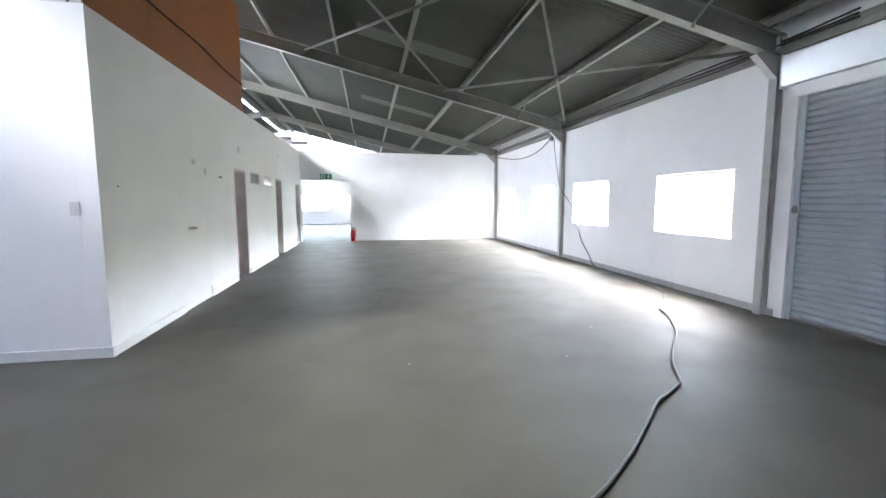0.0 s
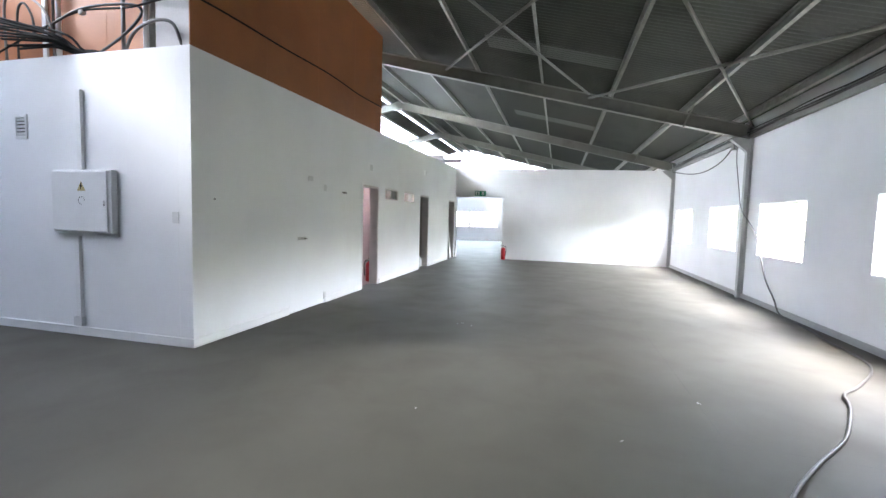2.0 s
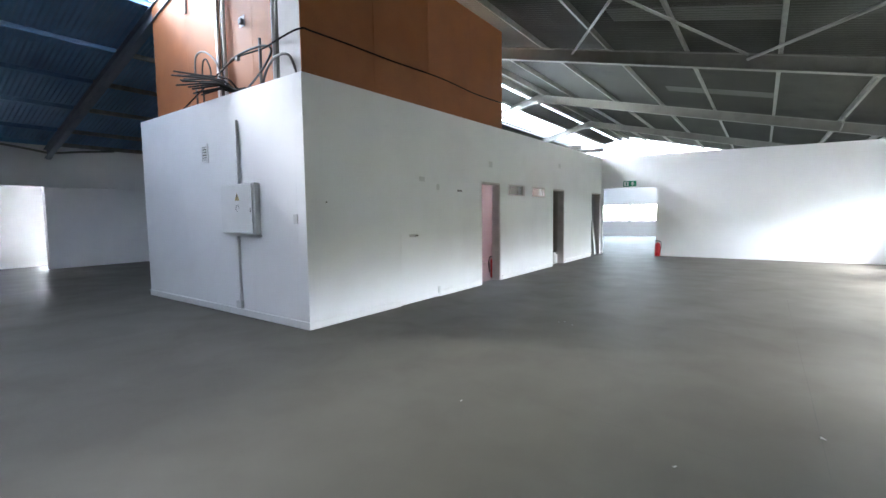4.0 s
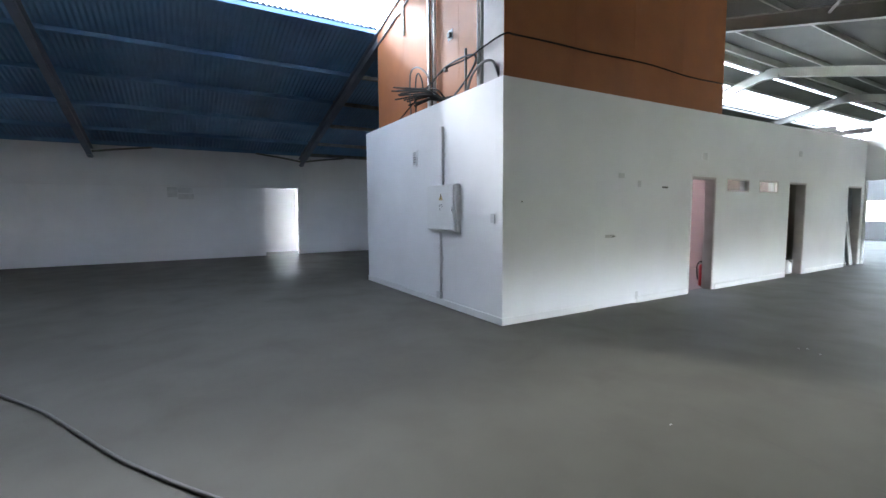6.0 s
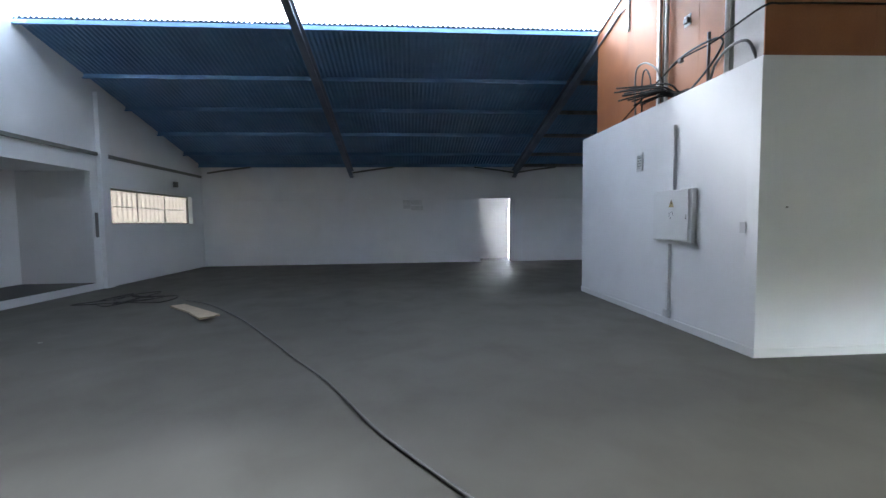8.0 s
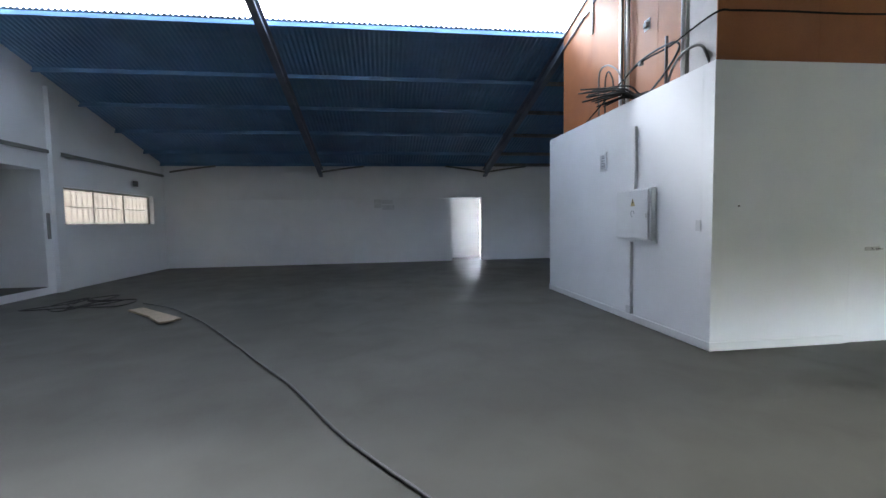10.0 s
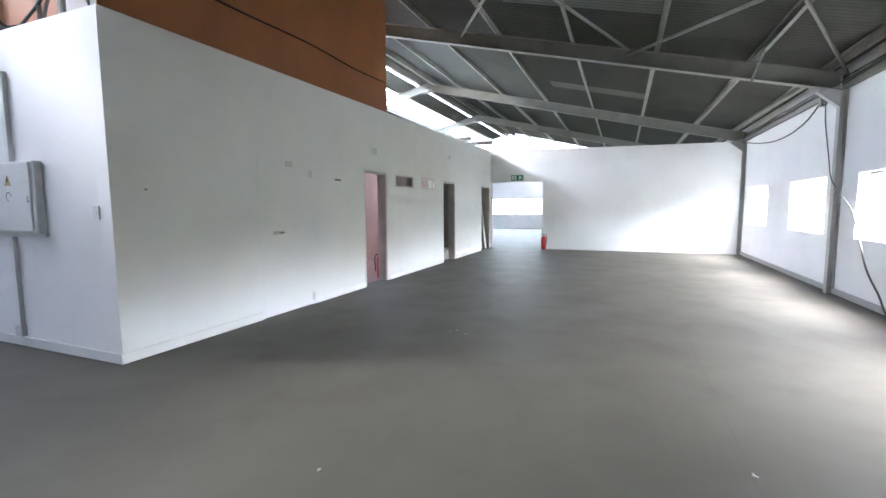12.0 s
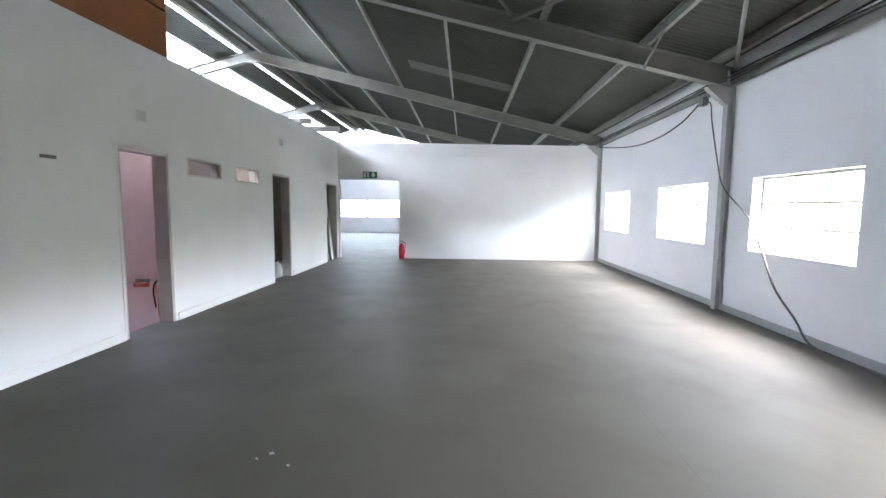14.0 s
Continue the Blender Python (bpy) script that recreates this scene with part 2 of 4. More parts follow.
def slab(axis, at, thick, span, height, holes=(), z0=0.0):
    """Wall with rectangular holes that go through it. axis 'x': the wall stands at x = at .. at + thick and runs along y; 'y': the other way.
    holes: (from, to, low, high)."""
    us = sorted({span[0], span[1], *[h[0] for h in holes], *[h[1] for h in holes]})
    zs = sorted({z0, height, *[h[2] for h in holes], *[h[3] for h in holes]})
    us, zs = [u for u in us if span[0] <= u <= span[1]], [z for z in zs if z0 <= z <= height]

    def solid(i, k):
        if not (0 <= i < len(us) - 1 and 0 <= k < len(zs) - 1):
            return False
        u, z = (us[i] + us[i + 1]) / 2, (zs[k] + zs[k + 1]) / 2
        return not any(h[0] < u < h[1] and h[2] < z < h[3] for h in holes)

    bm, made = bmesh.new(), {}

    def v(i, side, k):
        if (i, side, k) not in made:
            w = at + thick * side
            made[i, side, k] = bm.verts.new((w, us[i], zs[k]) if axis == "x" else (us[i], w, zs[k]))
        return made[i, side, k]

    for i in range(len(us) - 1):
        for k in range(len(zs) - 1):
            if not solid(i, k):
                continue
            for s in (0, 1):
                bm.faces.new((v(i, s, k), v(i + 1, s, k), v(i + 1, s, k + 1), v(i, s, k + 1)))
            for di, dk, a, b in ((-1, 0, (i, k), (i, k + 1)), (1, 0, (i + 1, k), (i + 1, k + 1)), (0, -1, (i, k), (i + 1, k)), (0, 1, (i, k + 1), (i + 1, k + 1))):
                if not solid(i + di, k + dk):
                    bm.faces.new((v(a[0], 0, a[1]), v(b[0], 0, b[1]), v(b[0], 1, b[1]), v(a[0], 1, a[1])))
    return bm


def structure(name, bm, material, label, category, smooth=False):
    return tagged(part(name, bm, material, None, "", smooth), label, category, kind="structure")


# ---- plan: metres ----
XE, XW, YS, YN = 5.09, -14.02, -6.17, 29.3       # inner faces of the outer walls
RIDGE, PITCH, EAVE = -4.465, 0.246, 3.53          # ridge line, slope, sheet height at the walls
XP, YP, XQ = -2.17, 4.61, -6.79                   # the white office block: east face, south face, west face
YB = 16.66                                        # cross wall
FRAMES = (-0.98, 4.9, 10.78, 16.66, 22.54)        # portal frames
SKY_LOW, SKY_HIGH = -6.78, -5.72                  # clear sheets on the west slope


def sheet_z(x):
    return EAVE + PITCH * ((XE - x) if x > RIDGE else (x - XW))


def block_top(y):
    return 3.115 + 0.125 * min(max((y - YP) / (YB - YP), 0), 1)


# ---- ground, floor ----
bm = bmesh.new()
bmesh.ops.create_grid(bm, x_segments=40, y_segments=40, size=600)
for q in bm.verts:
    q.co.z = -0.25
structure("ground", bm, GRASS, "mown green grass round the building", "ground")
structure("floor", box((XW - 0.3, YS - 0.3, -0.2), (XE + 0.3, YN + 0.3, 0.0)), FLOOR, "dusty grey screed floor with faint scuffs", "floor")

# unseen hedge along the yard, added to cut low sky light at the windows
bm = bmesh.new()
rnd = random.Random(12)
ridge = [(18.0 + 0.5 * rnd.random(), -40 + i, 3.2 + 0.9 * rnd.random()) for i in range(111)]
low, top, back = ([bm.verts.new(q) for q in ring] for ring in ([(17.3 + 0.4 * rnd.random(), y, -0.3) for _, y, _ in ridge], ridge, [(20.2, y, -0.3) for _, y, _ in ridge]))
for a, b in ((low, top), (top, back)):
    for i in range(110):
        bm.faces.new((a[i], a[i + 1], b[i + 1], b[i]))
structure("backdrop_sky_blocker", bm, GRASS, "added pale green hedge that blocks the low sky", "hedge")

# ---- outer walls ----
EAST_WINDOWS = [(14.46, 16.15), (11.29, 13.0), (8.64, 10.24), (5.48, 7.12)]
SHUTTER = (1.2, 4.65)
holes = [(a, b, 0.885, 1.85) for a, b in EAST_WINDOWS] + [(17.9, 19.5, 0.885, 1.85), (20.6, 22.2, 0.885, 1.85), (24.0, 25.6, 0.885, 1.85), (26.8, 28.4, 0.885, 1.85)]
structure("wall_east", slab("x", XE, 0.23, (YS - 0.23, YN + 0.23), EAVE - 0.02, holes + [(SHUTTER[0], SHUTTER[1], 0.0, 2.72)]), WHITE, "white painted brick outer wall with steel windows", "wall")
FARDOOR = (3.65, 4.78)
structure("wall_west", slab("x", XW - 0.23, 0.23, (YS - 0.23, YN + 0.23), EAVE - 0.02, [(*FARDOOR, 0.0, 2.33)]), WHITE, "white painted outer wall with a doorway", "wall")
NORTH_WINDOWS = [(-5.85, -4.23), (-4.1, -2.3), (-8.0, -6.4), (-1.6, 0.0)]
WL = (-13.25, -9.12)
SOUTH_DOOR = (-8.55, -3.4)


def gable(bm, y, thick, inset=0.0):
    """Closes the triangle between the eaves and the roof."""
    ring = [(XW, EAVE - 0.02), (XE, EAVE - 0.02), (XE, EAVE + 0.02), (RIDGE, sheet_z(RIDGE)), (XW, EAVE + 0.02)]
    a = [bm.verts.new((x, y, z - 0.02)) for x, z in ring]
    b = [bm.verts.new((x, y + thick, z - 0.02)) for x, z in ring]
    bm.faces.new(a), bm.faces.new(b[::-1])
    for i in range(5):
        j = (i + 1) % 5
        bm.faces.new((a[i], a[j], b[j], b[i]))
    return bm


bm = slab("y", YS - 0.23, 0.23, (XW, XE), EAVE - 0.04, [(*WL, 1.5, 2.4), (*SOUTH_DOOR, 0.16, 2.72)])
structure("wall_south", gable(bm, YS - 0.23, 0.23), WHITE, "white painted gable wall with a long steel window", "wall")
structure("wall_north", slab("y", YN, 0.23, (XW, XE), EAVE - 0.04, [(a, b, 0.86, 1.86) for a, b in NORTH_WINDOWS]), WHITE, "white painted end wall with wide windows", "wall")

# ---- roof ----


def corrugated(x0, x1, y0, y1, lift=0.0, pitch_y=0.1, steps=6):
    """Sheet with its ribs running down the slope."""
    n = int((y1 - y0) / pitch_y * steps)
    cols = []
    for x in (x0, x1):
        cols.append([(x, y0 + (y1 - y0) * i / n, sheet_z(x) + lift + 0.02 + 0.016 * math.sin(2 * math.pi * i / steps)) for i in range(n + 1)])
    verts = cols[0] + cols[1]
    faces = [(i, i + 1, n + 2 + i, n + 1 + i) for i in range(n)]
    me = bpy.data.meshes.new("sheet")
    me.from_pydata(verts, [], faces)
    bm = bmesh.new()
    bm.from_mesh(me)
    bpy.data.meshes.remove(me)
    return bm


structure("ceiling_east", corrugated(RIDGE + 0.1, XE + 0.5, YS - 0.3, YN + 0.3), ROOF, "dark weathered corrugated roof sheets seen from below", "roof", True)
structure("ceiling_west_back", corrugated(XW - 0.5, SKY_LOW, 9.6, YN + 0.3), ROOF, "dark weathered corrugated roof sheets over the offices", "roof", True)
structure("ceiling_west", corrugated(XW - 0.5, SKY_LOW, YS - 0.3, 9.6), BLUE, "dark blue corrugated roof lining", "roof", True)
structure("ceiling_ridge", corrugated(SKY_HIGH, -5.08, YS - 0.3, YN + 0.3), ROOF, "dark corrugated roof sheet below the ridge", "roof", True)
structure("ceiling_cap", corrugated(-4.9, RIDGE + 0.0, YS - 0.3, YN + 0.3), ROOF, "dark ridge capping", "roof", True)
PALEROOF = mat("dusty_translucent_sheet", (0.16, 0.165, 0.15), 0.6, vary=0.15, scale=2, bump=0.05)
for y in (8.98, 14.6, 3.2):
    structure("ceiling_pale_sheet", corrugated(0.05, 2.42, y, y + 0.608, -0.008), PALEROOF, "dusty paler roof sheet between the dark ones", "roof", True)
bm = box((RIDGE - 0.06, YS - 0.3, sheet_z(RIDGE) - 0.02), (RIDGE + 0.2, YN + 0.3, sheet_z(RIDGE) + 0.06))
structure("ridge_capping", bm, ROOF, "folded metal ridge capping", "roof")


def sloped_pane(x0, x1, y0, y1, lift):
    bm = bmesh.new()
    q = [(x0, y0), (x1, y0), (x1, y1), (x0, y1)]
    a = [bm.verts.new((x, y, sheet_z(x) + lift)) for x, y in q]
    b = [bm.verts.new((x, y, sheet_z(x) + lift + 0.006)) for x, y in q]
    bm.faces.new(a), bm.faces.new(b[::-1])
    for i in range(4):
        j = (i + 1) % 4
        bm.faces.new((a[i], a[j], b[j], b[i]))
    return bm


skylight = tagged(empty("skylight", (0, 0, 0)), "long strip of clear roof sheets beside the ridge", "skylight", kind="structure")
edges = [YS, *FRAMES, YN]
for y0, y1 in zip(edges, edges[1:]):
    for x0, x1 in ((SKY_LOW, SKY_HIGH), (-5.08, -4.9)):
        # pane tint chosen per bay to set how bright the skylight shines there
        p = part("pane", sloped_pane(x0 - 0.05, x1 + 0.05, y0 + 0.01, y1 - 0.01, 0.045), SKYPANE if 4 < y0 < 16 else HALFDIMPANE if y0 > -2 else DIMPANE, skylight)


# ---- portal frames ----
def ibeam(p0, p1, depth, width, up, bm=None, web=0.012, flange=0.016):
    """I-section from p0 to p1, its top flange on the line, hanging down by depth."""
    bm = bm or bmesh.new()
    p0, p1, up = Vector(p0), Vector(p1), Vector(up).normalized()
    d = (p1 - p0).normalized()
    side = d.cross(up).normalized()
    w, t, g = width / 2, web / 2, flange
    prof = [(-w, 0), (w, 0), (w, -g), (t, -g), (t, g - depth), (w, g - depth), (w, -depth), (-w, -depth), (-w, g - depth), (-t, g - depth), (-t, -g), (-w, -g)]
    a = [bm.verts.new(p0 + side * u + up * v) for u, v in prof]
    b = [bm.verts.new(p1 + side * u + up * v) for u, v in prof]
    bm.faces.new(a), bm.faces.new(b[::-1])
    for i in range(12):
        j = (i + 1) % 12
        bm.faces.new((a[i], a[j], b[j], b[i]))
    return bm


def zbeam(p0, p1, depth, width, up, t=0.006, lip=0.018):
    """Lipped Z-section from p0 to p1, hanging down by depth."""
    bm = bmesh.new()
    p0, p1, up = Vector(p0), Vector(p1), Vector(up).normalized()
    side = (p1 - p0).normalized().cross(up).normalized()
    w, d, h = width, depth, t / 2
    prof = [(-w, 0), (h, 0), (h, t - d), (w - t, t - d), (w - t, lip - d), (w, lip - d), (w, -d), (-h, -d), (-h, -t), (t - w, -t), (t - w, -lip), (-w, -lip)]
    a = [bm.verts.new(p0 + side * u + up * v) for u, v in prof]
    b = [bm.verts.new(p1 + side * u + up * v) for u, v in prof]
    bm.faces.new(a), bm.faces.new(b[::-1])
    for i in range(12):
        j = (i + 1) % 12
        bm.faces.new((a[i], a[j], b[j], b[i]))
    return bm


TOPDROP = 0.17       # rafter top below the sheets
RD = 0.26            # rafter depth
n_e = Vector((PITCH, 0, 1)).normalized()
n_w = Vector((-PITCH, 0, 1)).normalized()


def portal(y):
    f = tagged(empty("portal_frame", (0, y, 0)), "grey painted steel portal frame of columns and rafters", "steel frame", group="portal frames", kind="structure")
    zr = sheet_z(RIDGE) - TOPDROP
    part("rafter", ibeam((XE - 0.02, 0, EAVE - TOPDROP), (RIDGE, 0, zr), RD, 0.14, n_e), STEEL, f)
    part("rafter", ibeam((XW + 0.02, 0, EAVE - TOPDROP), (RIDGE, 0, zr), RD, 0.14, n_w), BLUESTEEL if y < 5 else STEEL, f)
    for x, s in ((XE, -1), (XW, 1)):
        if x > 0:
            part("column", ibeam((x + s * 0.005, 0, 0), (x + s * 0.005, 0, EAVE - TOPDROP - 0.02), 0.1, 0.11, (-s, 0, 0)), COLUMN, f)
        bm = bmesh.new()
        tri = [(x + s * 0.1, 2.86 if x > 0 else 3.08), (x + s * 0.4, 3.12), (x + s * 0.1, 3.19)]
        a = [bm.verts.new((u, -0.05, v)) for u, v in tri]
        b = [bm.verts.new((u, 0.05, v)) for u, v in tri]
        bm.faces.new(a), bm.faces.new(b[::-1])
        for i in range(3):
            bm.faces.new((a[i], a[(i + 1) % 3], b[(i + 1) % 3], b[i]))
        part("haunch", bm, COLUMN if x > 0 else BLUESTEEL, f)
    zb = sheet_z(3.9) - TOPDROP - RD
    part("fly_brace", tube([(3.84, -0.06, zb + 0.01), (3.88, -0.5, sheet_z(3.9) - 0.14)], 0.016, 8), STEEL, f)
    part("bolt", revolve([(0.001, -0.03), (0.02, -0.03), (0.02, 0.012), (0.001, 0.012)], 8), DARKSTEEL, f).matrix_basis = pose(3.84, -0.05, zb - 0.005)
    bm = box((RIDGE - 0.2, -0.075, zr - RD - 0.07), (RIDGE + 0.2, 0.075, zr - RD + 0.02), 0.004)
    part("ridge_plate", bm, STEEL, f)
    return f


for y in FRAMES:
    portal(y)

# purlins lie on the rafters, in lengths from frame to frame
PURLINS_E = [4.9, 3.9, 2.47, 1.04, -0.4, -1.84, -3.25]
PURLINS_W = [XW + XE - x for x in PURLINS_E[:5]] + [SKY_LOW - 0.03, SKY_HIGH + 0.06, -4.98 + 0.14]
for x in PURLINS_E + PURLINS_W:
    up = n_e if x > RIDGE else n_w
    for y0, y1 in zip(edges, edges[1:]):
        bm = zbeam((x, y0 + 0.004, sheet_z(x) - 0.012), (x, y1 - 0.004, sheet_z(x) - 0.012), 0.12, 0.045, up)
        tagged(part("purlin", bm, BLUE if x < SKY_LOW and y1 < 5 else PURLIN), "thin blue painted purlin below the blue lining" if x < SKY_LOW and y1 < 5 else "thin galvanised steel purlin carrying the roof sheets", "purlin", "purlins", "structure")
for x in (RIDGE + 0.22, RIDGE - 0.22):
    bm = box((x - 0.03, YS, sheet_z(x) - 0.2), (x + 0.03, YN, sheet_z(x) - 0.02))
    structure("ridge_purlin", bm, STEEL, "pale steel purlin along the ridge", "purlin")


def under(x):
    return sheet_z(x) - TOPDROP + 0.01


def rod(x0, y0, x1, y1, r=0.024, drop=0.04):
    bm = tube([(x0, y0, under(x0) - drop), (x1, y1, under(x1) - drop)], r, 10)
    return tagged(part("brace_rod", bm, STEEL, None, "", True), "grey steel wind brace below the roof", "brace", "wind braces", "structure")


rod(-1.05, 5.0, 2.0, 10.72)
rod(2.0, 5.0, 5.0, 10.62)
rod(5.05, 5.1, 2.0, 10.72, drop=0.12)
rod(2.0, 5.1, -1.1, 10.72, drop=0.12)

# ---- east wall fittings ----
bm = box((XE - 0.07, YS, 3.13), (XE - 0.003, YN, 3.2), 0.004)
box((XE - 0.075, YS, 3.2), (XE - 0.055, YN, 3.27), 0, bm)
structure("trim_east", bm, STEEL, "grey steel angle rail along the top of the wall", "rail")
for k, (dx, z) in enumerate(((0.085, 3.215), (0.1, 3.24), (0.088, 3.285))):
    pts = [(XE - dx, 4.0 + 0.9 * i, z + 0.012 * math.sin(i * 2.3 + k) + 0.008 * math.cos(i * 5.1 * (k + 1))) for i in range(15)]
    tagged(part("rail_cable", tube(pts, 0.011, 6), HOSE, None, "", True), "grey cable clipped along the wall rail", "cable", "cables on the rail")
bm = box((XE - 0.025, 4.76, 0.002), (XE - 0.002, YB - 0.002, 0.09), 0.003)
structure("baseboard_east", bm, COLUMN, "grey painted skirting band", "skirting")


def steel_window(name, axis, at, span, low, high, cols, rows, out, material=TRIM, fat=0.03, sill=True):
    """Steel casement in a wall opening: frame, bars, panes and a sill. out: +1 or -1, the way outside."""
    w = tagged(empty(name), "white steel framed window with small panes", "window", kind="structure")

    def b(u0, u1, z0, z1, d0, d1):
        lo, hi = (at + min(d0, d1), u0, z0), (at + max(d0, d1), u1, z1)
        if axis == "y":
            lo, hi = (lo[1], lo[0], lo[2]), (hi[1], hi[0], hi[2])
        return lo, hi

    d0, d1 = out * 0.13, out * 0.165
    u0, u1 = span
    bm = bmesh.new()
    for r in ((u0, u0 + fat, low, high), (u1 - fat, u1, low, high), (u0 + fat, u1 - fat, low, low + fat), (u0 + fat, u1 - fat, high - fat, high)):
        box(*b(*r, d0, d1), 0.003, bm)
    part("window_frame", bm, material, w)
    cu = [u0 + fat + (u1 - u0 - 2 * fat) * i / cols for i in range(cols + 1)]
    cz = [low + fat + (high - low - 2 * fat) * i / rows for i in range(rows + 1)]
    for u in cu[1:-1]:
        part("glazing_bar", box(*b(u - 0.011, u + 0.011, low + fat, high - fat, d0 + out * 0.006, d1)), material, w)
    for z in cz[1:-1]:
        part("glazing_bar", box(*b(u0 + fat, u1 - fat, z - 0.011, z + 0.011, d0 + out * 0.004, d1 + out * 0.002)), material, w)
    for a, c in zip(cu, cu[1:]):
        for e, g in zip(cz, cz[1:]):
            p = part("pane", box(*b(a, c, e, g, d0 + out * 0.018, d0 + out * 0.022)), PANE, w)
            p.visible_shadow = False
    if sill:
        part("window_sill", box(*b(u0, u1, low + 0.001, low + 0.02, out * 0.002, out * 0.128), 0.004), TRIM, w)
    return w


for i, s in enumerate(EAST_WINDOWS):
    w = steel_window(f"window_{i + 1}", "x", XE, s, 0.885, 1.85, 3, 3, 1, COLUMN)
    u = s[0] + (s[1] - s[0]) * 0.62
    part("window_stay", box((XE + 0.10, u, 1.2), (XE + 0.128, u + 0.02, 1.32), 0.004), DARKSTEEL, w, "dark metal window stay")
for i, s in enumerate([(17.9, 19.5), (20.6, 22.2), (24.0, 25.6), (26.8, 28.4)]):
    steel_window(f"window_{i + 5}", "x", XE, s, 0.885, 1.85, 3, 3, 1)
for i, s in enumerate(NORTH_WINDOWS):
    steel_window(f"window_{i + 9}", "y", YN, s, 0.86, 1.86, 1, 1, 1)

# glazed gable over the end wall
g = tagged(empty("gable_glazing"), "glazed gable over the end wall with steel bars", "window", kind="structure")
bm = gable(bmesh.new(), YN + 0.1, 0.006)
# darkest tint, to hold down the light in the far room
p = part("pane", bm, DIMPANE, g)
for x in (-12, -10, -8, -6, -2.9, -1, 1, 3):
    part("glazing_bar", box((x - 0.03, YN + 0.02, EAVE - 0.04), (x + 0.03, YN + 0.09, sheet_z(x) - 0.02)), STEEL, g)
part("glazing_bar", box((XW, YN + 0.02, EAVE - 0.04), (XE, YN + 0.094, EAVE + 0.02)), STEEL, g)

# ---- roller shutter ----
sh = tagged(empty("roller_shutter", (XE, 0, 0)), "closed galvanised steel roller shutter door", "roller shutter")
for k in range(35):
    z = 0.03 + k * 0.0755
    bm = bmesh.new()
    ring = []
    for j in range(7):
        a = math.pi * j / 6
        ring.append((0.088 - 0.032 * math.sin(a), z + 0.0745 * j / 6))
    lo = [bm.verts.new((x, SHUTTER[0] + 0.03, h)) for x, h in ring] + [bm.verts.new((0.1, SHUTTER[0] + 0.03, h)) for h in (z + 0.0845, z + 0.01)]
    hi = [bm.verts.new((q.co.x, SHUTTER[1] - 0.06, q.co.z)) for q in lo]
    for i in range(len(lo)):
        j = (i + 1) % len(lo)
        bm.faces.new((lo[i], lo[j], hi[j], hi[i]))
    bm.faces.new(lo), bm.faces.new(hi[::-1])
    part("slat", bm, GALV, sh)
for y in (SHUTTER[0], SHUTTER[1] - 0.07):
    bm = box((0.04, y, 0.001), (0.06, y + 0.07, 2.7), 0.003)
    box((0.102, y, 0.001), (0.12, y + 0.07, 2.7), 0.003, bm)
    part("guide_rail", bm, GALV, sh)
part("bottom_bar", box((0.05, SHUTTER[0] + 0.03, 0.004), (0.1, SHUTTER[1] - 0.07, 0.03), 0.004), DARKSTEEL, sh)
lk = part("lock_box", box((0.02, SHUTTER[1] - 0.06, 1.27), (0.04, SHUTTER[1] - 0.01, 1.36), 0.006), DARKSTEEL, sh, "dark lock bracket")
part("lock_pin", box((-0.005, SHUTTER[1] - 0.045, 1.30), (0.02, SHUTTER[1] - 0.025, 1.32), 0.003), CHROME, lk)
hd = tagged(empty("shutter_hood", (XE, 0, 0)), "bright galvanised steel hood over the roller shutter", "shutter hood")
part("cover", box((-0.11, SHUTTER[0] - 0.15, 2.74), (-0.004, SHUTTER[1] + 0.14, 3.1), 0.012), HOOD, hd)
part("end_plate", box((-0.115, SHUTTER[1] + 0.142, 2.72), (-0.004, SHUTTER[1] + 0.15, 3.11), 0.003), TRIM, hd)
part("lip", box((-0.07, SHUTTER[0] - 0.05, 2.6), (-0.004, SHUTTER[1] - 0.02, 2.736), 0.006), TRIM, hd)

# ---- white office block ----
D1, D2, D3 = (8.72, 9.5), (12.37, 13.2), (15.59, 16.5)
W1, W2 = (9.86, 10.66), (11.06, 11.84)
SD = (6.33, 7.27)
PT = 0.17


def sloping_top(bm):
    for q in bm.verts:
        if q.co.z > 3.0:
            q.co.z = block_top(q.co.y)
    return bm


doors = [(*D1, 0, 2.04), (*D2, 0, 2.04), (*D3, 0, 2.04), (*SD, 0, 2.03)]
bm = slab("x", XP - PT, PT, (YP, YB), 3.2, doors + [(*W1, 1.8, 2.04), (*W2, 1.8, 2.04)])
structure("wall_office_east", sloping_top(bm), WHITE, "white painted office partition with doorways and high slots", "wall")
bm = slab("y", YP, PT, (XQ, XP - PT - 0.001), 3.115)
structure("wall_office_south", bm, WHITE, "white painted office partition", "wall")
bm = slab("x", XQ, PT, (YP + PT + 0.001, YB), 3.2)
structure("wall_office_west", sloping_top(bm), WHITE, "white painted office partition", "wall")
for y, m, lab in ((12.2, PINK, "pink painted room divider"), (13.45, DARKROOM, "dull brown room divider"), (7.6, PINK, "pink painted room divider")):
    structure("wall_divider", slab("y", y, 0.1, (XQ + PT + 0.002, XP - PT - 0.002), 3.1 if y < 13 else 2.898), m, lab, "wall")
structure("wall_lining", slab("x", XQ + PT + 0.003, 0.02, (7.703, 12.197), 3.05), PINK, "pink painted wall lining", "wall")
structure("wall_lining", slab("x", XP - PT - 0.022, 0.02, (9.87 - 0.35, 12.197), 3.05, [(W1[0], W1[1], 1.8, 2.04), (W2[0], W2[1], 1.8, 2.04)]), PINK, "pink painted wall lining", "wall")
